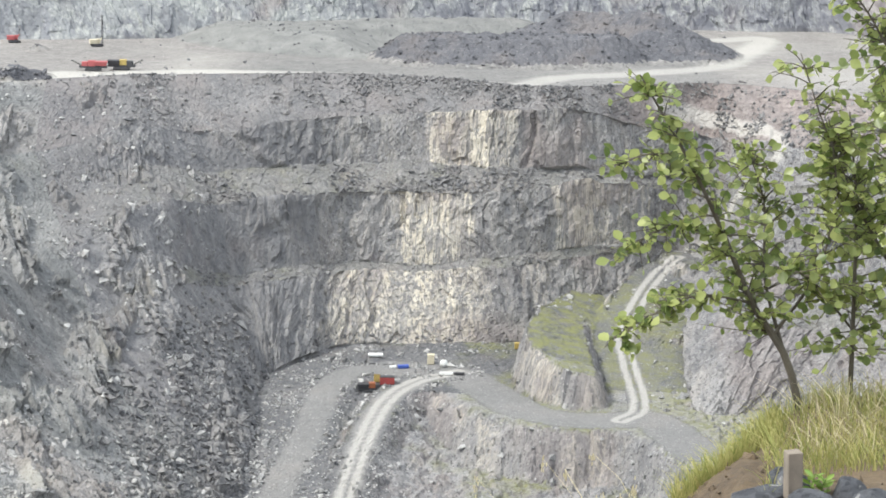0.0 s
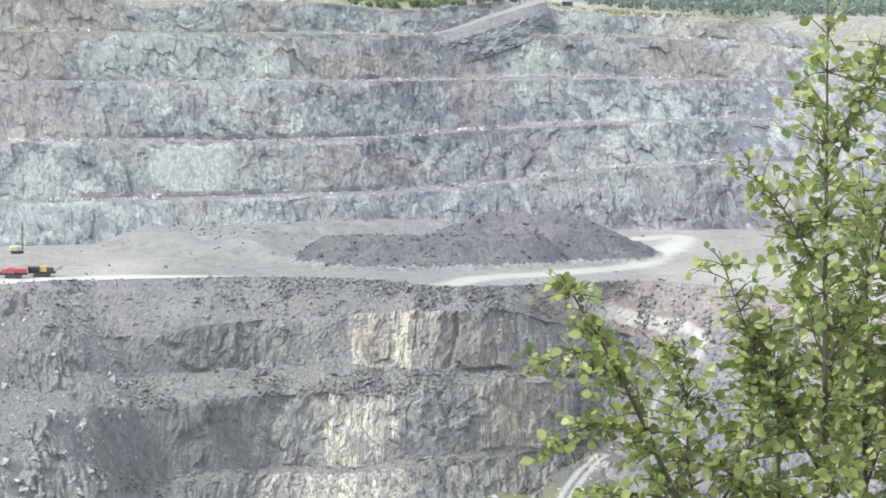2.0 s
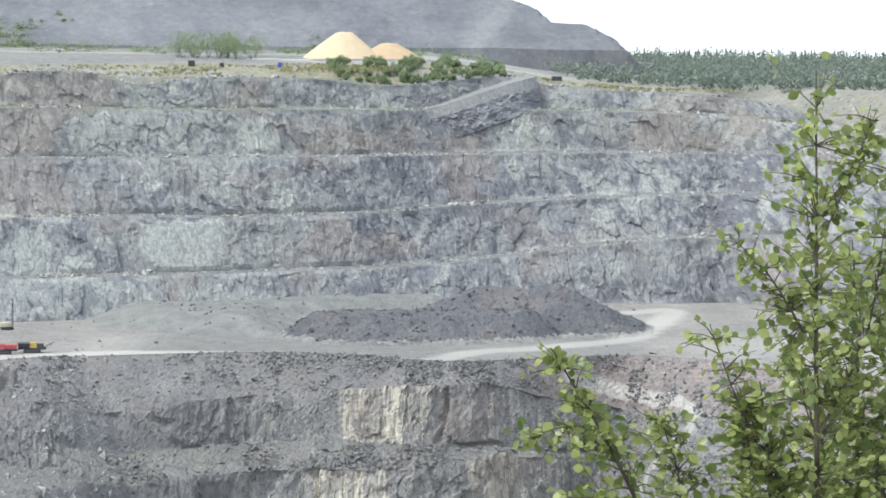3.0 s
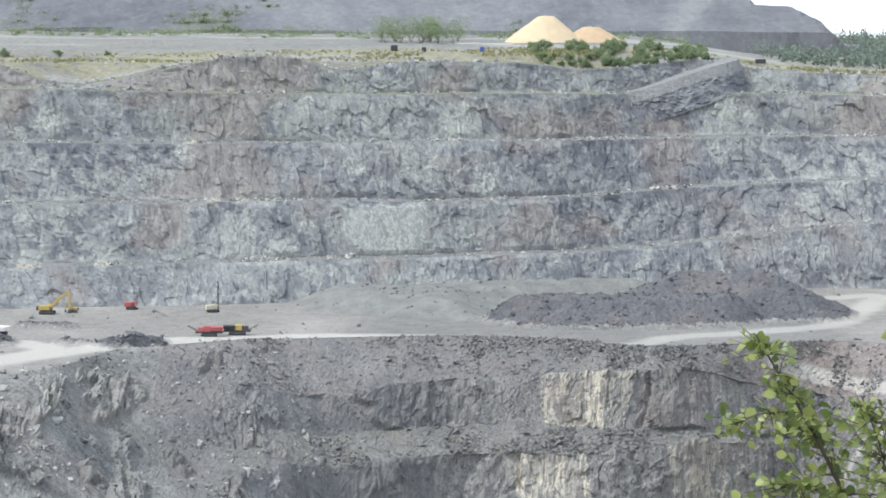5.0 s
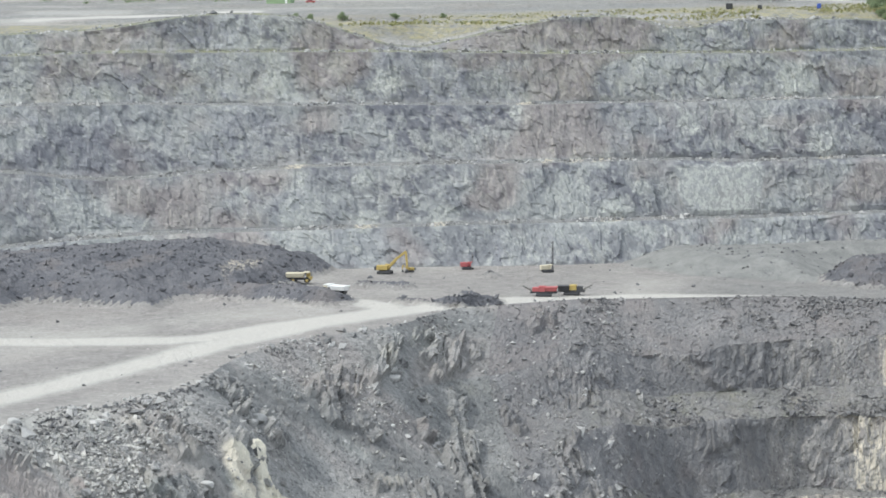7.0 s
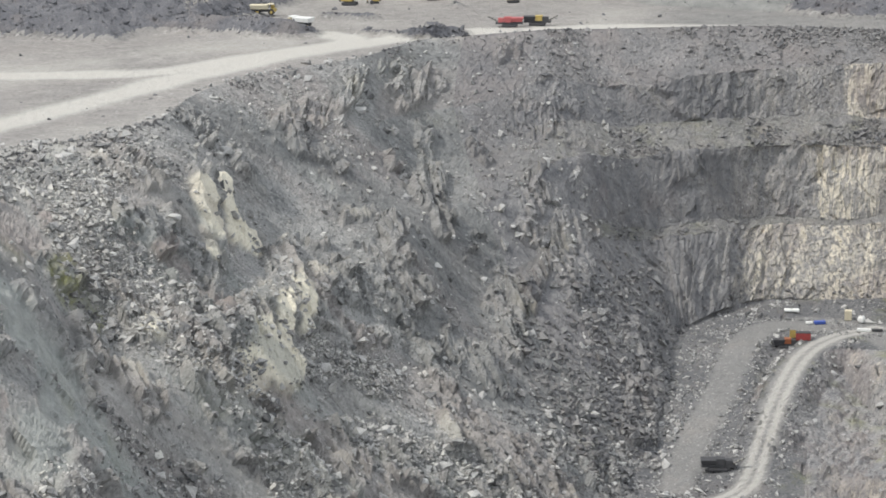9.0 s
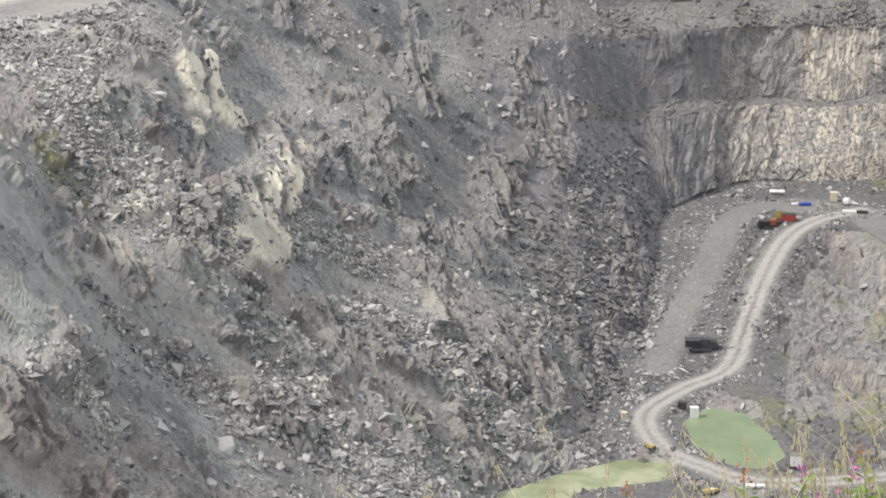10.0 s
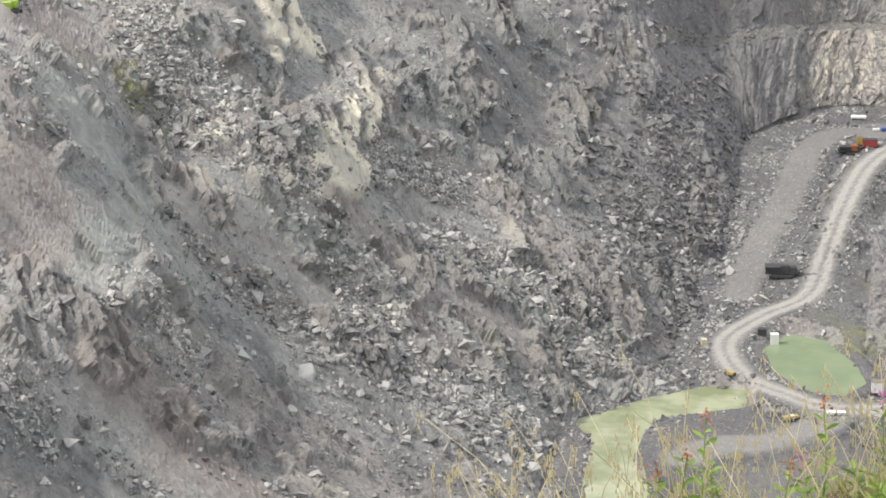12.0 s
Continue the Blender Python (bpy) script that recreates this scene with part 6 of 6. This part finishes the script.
def tree(stems, label, seed, twigs_per_m, leaf_len):
    r = np.random.default_rng(seed)
    root = stems[0][0][0]
    o = thing("young_tree", tuple(root), 0, label, "tree")
    off = np.array(root)
    spots, dirs = [], []
    for points, r0, r1, start, reach_m in stems:
        bm = bmesh.new()
        p = limb([np.array(q) - off for q in points], r0, r1, bm)
        length = np.linalg.norm(np.diff(p, axis=0), axis=1).sum()
        part("stem", bm, TWIG, o)
        bm = bmesh.new()
        for k in range(int(length * twigs_per_m)):
            f = start + (1 - start) * r.random()
            base = p[int(f * 17)]
            ahead = p[min(int(f * 17) + 1, 17)] - p[max(int(f * 17) - 1, 0)]
            ahead /= np.linalg.norm(ahead)
            d = r.standard_normal(3) * np.array([1, 1, 0.55]) + ahead * 0.5 + np.array([0, 0, 0.05])
            d /= np.linalg.norm(d)
            ln = reach_m * r.uniform(0.3, 1.0) * (1.1 - 0.55 * f)
            bend = np.append(r.uniform(-0.25, 0.25, 2), r.uniform(-0.45, 0.15)) * ln
            tw = [base, base + d * ln * 0.5 + bend * 0.2, base + d * ln + bend]
            tp = limb(tw, 0.0032, 0.001, bm, 4)
            m = max(3, int(ln / 0.042))
            for j in range(m):
                g = 0.25 + 0.75 * (j + 0.5 * r.random()) / m
                q = tp[min(17, int(g * 17))]
                spots.append(q)
                dirs.append(d * 0.6 + 0.85 * r.standard_normal(3) + np.array([0, 0, -0.25]))
        part("spray", bm, TWIG, o)
    spots, dirs = np.array(spots), np.array(dirs)
    fr = leaf_frames(dirs, r)
    size = leaf_len * r.uniform(0.45, 1.2, len(spots))
    v = np.einsum("nij,kj->nki", fr, LEAF_SHAPE) * size[:, None, None] + spots[:, None]
    single = 75
    order = np.argsort(spots[:, 1])
    rest = order[single:]
    f = (LEAF_FACES[None] + (np.arange(len(rest)) * 9)[:, None, None]).reshape(-1, 3)
    crown = new("crown", raw_mesh("crown", v[rest].reshape(-1, 3), f, LEAF, True))
    crown.parent = o
    one = raw_mesh("leaf", LEAF_SHAPE, LEAF_FACES, LEAF, True)
    for k in order[:single]:
        lf = new("leaf", one)
        m = Matrix([[*fr[k][i] * size[k], spots[k][i]] for i in range(3)] + [[0, 0, 0, 1]])
        lf.parent = crown
        lf.matrix_basis = m
    return o


R = 9.3
tree([([at(9.46, -15.9, R), at(8.95, -14.4, R), at(8.02, -13.1, R), at(7.2, -11.4, R - 0.1), at(6.4, -9.9, R - 0.2), at(5.6, -8.6, R - 0.2), at(4.9, -7.5, R - 0.2)], 0.019, 0.003, 0.22, 0.30),
      ([at(8.9, -14.3, R), at(8.3, -12.4, R + 0.1), at(8.2, -10.6, R + 0.2), at(7.6, -9.0, R + 0.2)], 0.009, 0.002, 0.3, 0.34),
      ([at(8.0, -13.1, R), at(6.6, -13.0, R - 0.2), at(5.2, -13.7, R - 0.3), at(4.5, -14.2, R - 0.4)], 0.006, 0.002, 0.35, 0.22),
      ([at(7.2, -11.5, R), at(5.8, -11.3, R - 0.1), at(4.7, -12.0, R - 0.2)], 0.006, 0.002, 0.2, 0.24),
      ([at(6.6, -10.2, R), at(5.4, -9.5, R - 0.1), at(4.4, -9.8, R - 0.2)], 0.006, 0.002, 0.2, 0.24),
      ([at(8.6, -13.9, R), at(9.6, -12.3, R + 0.1), at(10.0, -10.4, R + 0.1), at(9.7, -8.4, R + 0.1)], 0.008, 0.002, 0.2, 0.32)],
     "young broad-leaved tree with leaning stem and round green leaves", 51, 84, 0.049)
R = 9.6
tree([([at(11.9, -15.8, R), at(11.75, -12, R), at(11.6, -8, R), at(11.5, -4, R), at(11.4, -0.4, R)], 0.017, 0.003, 0.12, 0.60),
      ([at(11.8, -12.5, R), at(10.6, -10.6, R - 0.1), at(9.6, -8.6, R - 0.2), at(8.9, -6.8, R - 0.2)], 0.008, 0.002, 0.25, 0.30),
      ([at(11.7, -9.5, R), at(12.8, -7.0, R + 0.1), at(13.2, -4.2, R + 0.1)], 0.008, 0.002, 0.2, 0.36),
      ([at(11.6, -7.5, R), at(10.4, -5.6, R - 0.1), at(9.4, -4.6, R - 0.1)], 0.007, 0.002, 0.25, 0.26),
      ([at(11.5, -5.0, R), at(12.3, -3.0, R), at(12.9, -1.4, R)], 0.006, 0.002, 0.25, 0.26)],
     "slender young tree with upright stem and dense green leaves", 52, 72, 0.049)
tree([([at(10.67, -15.7, R), at(10.6, -13, R - 0.1), at(10.5, -10.5, R - 0.1), at(10.2, -8.2, R - 0.1)], 0.013, 0.003, 0.25, 0.34),
      ([at(10.6, -13.6, R), at(9.4, -12.4, R - 0.3), at(8.6, -12.2, R - 0.4)], 0.006, 0.002, 0.3, 0.22)],
     "thin sapling with sparse round leaves among tall grass", 53, 60, 0.049)
tree([([at(13.9, -15.8, R + 0.4), at(13.7, -11, R + 0.4), at(13.9, -6, R + 0.4), at(13.6, -2.2, R + 0.4)], 0.016, 0.003, 0.15, 0.58),
      ([at(13.8, -12, R + 0.4), at(12.9, -9.6, R + 0.3), at(12.5, -8, R + 0.3)], 0.008, 0.002, 0.2, 0.36)],
     "young broad-leaved tree with dense yellowish-green leaves", 54, 68, 0.049)

R = 10.3
tree([([at(12.9, -14.6, R), at(12.7, -11, R), at(12.6, -7, R), at(12.4, -4.6, R)], 0.015, 0.003, 0.1, 0.62),
      ([at(12.8, -12.5, R), at(13.6, -10, R), at(14.6, -8, R)], 0.008, 0.002, 0.15, 0.5),
      ([at(12.7, -11, R), at(11.6, -9.4, R), at(10.9, -7.4, R)], 0.008, 0.002, 0.15, 0.45)],
     "bushy young tree with yellow-green leaves behind others", 55, 70, 0.05)
tree([([at(15.0, -14.6, R), at(14.8, -10, R), at(14.6, -5, R), at(14.7, -1.5, R)], 0.016, 0.003, 0.1, 0.6)],
     "leafy young tree at the end of the bank", 56, 70, 0.05)

# grass, straw, weeds
GRASS = foliage("grass_blades", (0.22, 0.265, 0.065), (0.52, 0.46, 0.18), 0.6, 0.3)
STRAW = foliage("straw", (0.46, 0.40, 0.24), (0.60, 0.53, 0.34), 0.6, 0.3)


def blades(name, n, az0, az1, f0, f1, h0, h1, width, material, label, seed, droop=0.5, seedhead=False, dense=None):
    r = np.random.default_rng(seed)
    a = np.radians(r.uniform(az0, az1, n * 3))
    f = r.uniform(f0, f1, n * 3)
    rad = f * np.interp(a, AZ_E, R_E)
    x, y = rad * np.sin(a), rad * np.cos(a)
    ok = fbm(x * 1.7, y * 1.7, seed * 1.0, 3) > r.uniform(-0.6, 0.4, n * 3)
    if dense is not None:
        ok &= r.random(n * 3) < np.interp(np.degrees(a), *dense)
    x, y = x[ok][:n], y[ok][:n]
    n = len(x)
    z = bank_height(x, y) - 0.02
    h = r.uniform(h0, h1, n)
    lean = r.standard_normal((n, 2)) * droop * 0.5 + np.array([-0.12, 0])
    verts, w = [], width * r.uniform(0.6, 1.3, n)
    levels = (0, 0.35, 0.7, 1.0)
    for t in levels:
        cx, cy = x + lean[:, 0] * h * t ** 2, y + lean[:, 1] * h * t ** 2
        cz = z + h * (t - 0.25 * droop * t ** 3)
        ww = w * (1 - 0.92 * t) if not seedhead else w * (1 - 0.3 * t)
        verts += [np.stack([cx - ww / 2, cy, cz], 1), np.stack([cx + ww / 2, cy + 0.3 * ww, cz], 1)]
    v = np.stack(verts, 1)
    k = len(levels)
    quads = np.array([[2 * i, 2 * i + 1, 2 * i + 3, 2 * i + 2] for i in range(k - 1)])
    fc = (quads[None] + (np.arange(n) * 2 * k)[:, None, None]).reshape(-1, 4)
    v = v.reshape(-1, 3)
    if seedhead:
        tips = np.repeat(v.reshape(n, 2 * k, 3)[:, -2:].mean(1), 9, 0)
        spread = r.standard_normal((n * 9, 3)) * np.array([0.005, 0.005, 0.022]) - np.array([0, 0, 0.03])
        c = tips + spread
        s = 0.006
        e = np.stack([c + [-s * 0.35, 0, -s], c + [s * 0.35, 0, -s], c + [s * 0.35, 0, s * 1.4], c + [-s * 0.35, 0, s * 1.4]], 1).reshape(-1, 3)
        fc = np.concatenate([fc, len(v) + np.arange(len(e)).reshape(-1, 4)])
        v = np.concatenate([v, e])
    return tagged(new(name, raw_mesh(name, v, fc, material)), label, "grass", kind="stuff")


blades("grass", 2600, 6.2, 9.0, 0.97, 1.05, 0.05, 0.17, 0.005, GRASS, "dense yellow-green grass on the crest of the bank", 61, 0.7)
blades("crest_grass", 6500, 8.6, 17, 0.87, 1.05, 0.06, 0.18, 0.005, GRASS, "yellow-green grass under the young trees", 65, 0.8)
blades("straw_grass", 900, 9.5, 17, 0.9, 1.03, 0.12, 0.26, 0.006, STRAW, "drooping straw-coloured grass around the tree stems", 62, 1.3)
blades("bank_grass", 4300, -14, 6.0, 0.88, 1.03, 0.04, 0.155, 0.006, GRASS, "yellow-green grass along the lower bank", 63, 0.9, False, ([-14, -10, -8, -6, -2, 2, 6], [0.8, 1, 1, 0.7, 0.4, 0.3, 0.25]))
blades("tall_straw", 290, -14, 6.0, 0.90, 1.04, 0.22, 0.55, 0.0032, STRAW, "tall pale grass stalks with seed heads", 64, 0.6, True, ([-14, -9, -4, 3, 6], [0.3, 0.8, 0.8, 0.8, 0.4]))

pr = np.random.default_rng(66)
pa, pf = np.radians(pr.uniform(-12, 15, 700)), pr.uniform(0.8, 0.99, 700)
prad = pf * np.interp(pa, AZ_E, R_E)
pp = np.stack([prad * np.sin(pa), prad * np.cos(pa), bank_height(prad * np.sin(pa), prad * np.cos(pa))], 1)
scatter("bank_pebble", pp, sizes_of(700, 0.009, 0.6, 67, 0.04), SOIL, "clods and pebbles on the bank", 68)
WOOD = plain("weathered_wood", (0.22, 0.185, 0.145), 0.85, wear=0.5, scale=14, bump=0.4)
STONE_BLACK = rock_material("bank_stone", (0.035, 0.038, 0.045), (0.075, 0.08, 0.09), (0.16, 0.165, 0.175), PALE_ROCK, 1.0, 0.05, 0.2)


def bank_stone(az, r, size, label, seed, sink=0.35):
    bm = bmesh.new()
    bmesh.ops.create_icosphere(bm, subdivisions=4, radius=1)
    cr = random.Random(seed)
    cuts = [(Vector((cr.gauss(0, 1), cr.gauss(0, 1), cr.gauss(0, 1))).normalized(), cr.uniform(0.55, 0.85)) for _ in range(9)]
    for v in bm.verts:
        c = v.co
        k = 1 + 0.22 * noise.noise(c * 0.9 + Vector((seed, 0, 0))) + 0.05 * noise.noise(c * 4 + Vector((0, seed, 0)))
        for cut_dir, far_out in cuts:
            k = min(k, far_out / max(c.dot(cut_dir), 0.05))
        v.co = Vector((c.x * size[0], c.y * size[1], c.z * size[2])) * k
    me = bpy.data.meshes.new("stone")
    bm.to_mesh(me)
    bm.free()
    me.materials.append(STONE_BLACK)
    x, y = r * math.sin(radians(az)), r * math.cos(radians(az))
    ob = new("stone", me)
    ob.matrix_world = pose(x, y, float(bank_height(np.array(x), np.array(y))) + size[2] * (1 - sink) * 0.25, 6, -5, seed * 40)
    return tagged(ob, label, "stone", "stones on the bank")


bank_stone(8.5, 8.0, (0.15, 0.12, 0.05), "flat dark grey slab lying on the bank", 1)
bank_stone(10.75, 8.05, (0.085, 0.08, 0.07), "rounded black boulder beside the wooden stake", 2)
bank_stone(10.05, 7.9, (0.14, 0.10, 0.045), "long dark stone in front of the stake", 3)
bank_stone(11.6, 7.95, (0.10, 0.09, 0.055), "dark rounded stone under the grass", 4)
bank_stone(7.1, 8.0, (0.08, 0.07, 0.035), "small dark stone on brown earth", 5)
bank_stone(9.2, 8.15, (0.10, 0.09, 0.07), "grey stone half sunk in the bank", 6)
bank_stone(-2.6, 6.25, (0.16, 0.12, 0.09), "grey stone among weeds on the lower bank", 7)
bank_stone(3.0, 6.9, (0.16, 0.16, 0.12), "dark stone under overhanging earth", 8)
bank_stone(2.2, 7.0, (0.20, 0.16, 0.12), "dark stone lodged in the brown bank", 9)

stake = thing("wooden_stake", (8.0 * math.sin(radians(9.4)), 8.0 * math.cos(radians(9.4)), -2.76), 12, "weathered square wooden stake in the bank", "stake")
bm = box(0.058, 0.052, 0.36, 0, 0, 0, 0.006, (2, -3, 0))
bmesh.ops.subdivide_edges(bm, edges=bm.edges[:], cuts=2)
for v in bm.verts:
    v.co += Vector((noise.noise(v.co * 25), noise.noise(v.co * 25 + Vector((5, 0, 0))), 0)) * 0.003
part("post", bm, WOOD, stake)

PINK = foliage("pink_petals", (0.50, 0.10, 0.36), (0.62, 0.18, 0.48), 0.6, 0.3)
WEED = foliage("weed_leaves", (0.16, 0.28, 0.05), (0.30, 0.42, 0.09), 0.5, 0.35)


def weed(az, f, height, flower, label, seed, petals=None):
    r = np.random.default_rng(seed)
    rad = f * float(np.interp(radians(az), AZ_E, R_E))
    x, y = rad * math.sin(radians(az)), rad * math.cos(radians(az))
    o = thing("weed", (x, y, float(bank_height(np.array(x), np.array(y))) - 0.02), r.uniform(0, 360), label, "plant", "weeds on the bank")
    bm = bmesh.new()
    p = limb([(0, 0, 0), (0.01, 0.0, height * 0.5), (r.uniform(-0.04, 0.04), 0.01, height)], 0.003, 0.0015, bm, 5)
    part("stalk", bm, WEED, o)
    n = 16
    k = np.linspace(2, 15, n).astype(int)
    a = np.arange(n) * 2.4
    fr = leaf_frames(np.stack([np.cos(a), np.sin(a), 0 * a + 0.5], 1), r)
    v = np.einsum("nij,kj->nki", fr, LEAF_SHAPE * np.array([0.45, 1, 1])) * 0.045 + p[k][:, None]
    lv = new("foliage", raw_mesh("foliage", v.reshape(-1, 3), (LEAF_FACES[None] + (np.arange(n) * 9)[:, None, None]).reshape(-1, 3), WEED, True))
    lv.parent = o
    if flower:
        c = p[-1] + r.standard_normal((26, 3)) * np.array([0.010, 0.010, 0.018])
        fr = leaf_frames(r.standard_normal((26, 3)), r)
        v = np.einsum("nij,kj->nki", fr, LEAF_SHAPE) * 0.010 + c[:, None]
        bl = new("blossom", raw_mesh("blossom", v.reshape(-1, 3), (LEAF_FACES[None] + (np.arange(26) * 9)[:, None, None]).reshape(-1, 3), petals or PINK, True))
        bl.parent = o
    return o


for k, (az, f, hgt) in enumerate(((-2.7, 0.985, 0.20), (-0.7, 0.985, 0.33), (-0.2, 0.98, 0.20), (0.1, 0.99, 0.18), (0.5, 0.985, 0.25))):
    weed(az, f, hgt, True, "willowherb with a pink blossom on the bank", 70 + k)
RUSSET = foliage("russet_seeds", (0.30, 0.12, 0.05), (0.42, 0.20, 0.09), 0.8, 0.1)
for k, (az, f, hgt) in enumerate(((-6.1, 0.97, 0.30), (-5.6, 0.98, 0.36), (-6.9, 0.97, 0.22), (-2.3, 0.98, 0.40), (-3.4, 0.97, 0.28), (-8.8, 0.96, 0.2), (0.9, 0.98, 0.3), (-13, 0.97, 0.25))):
    weed(az, f, hgt, True, "dock stalk with russet seed head on the bank", 170 + k, RUSSET)
r81 = np.random.default_rng(81)
for k in range(34):
    weed(r81.uniform(-11, 3), r81.uniform(0.9, 1.0), r81.uniform(0.10, 0.24), False, "bright green leafy weed on the lower bank", 90 + k)
weed(9.85, 0.855, 0.10, False, "bright green weed beside the wooden stake", 140)
weed(10.1, 0.85, 0.09, False, "bright green weed beside the wooden stake", 141)
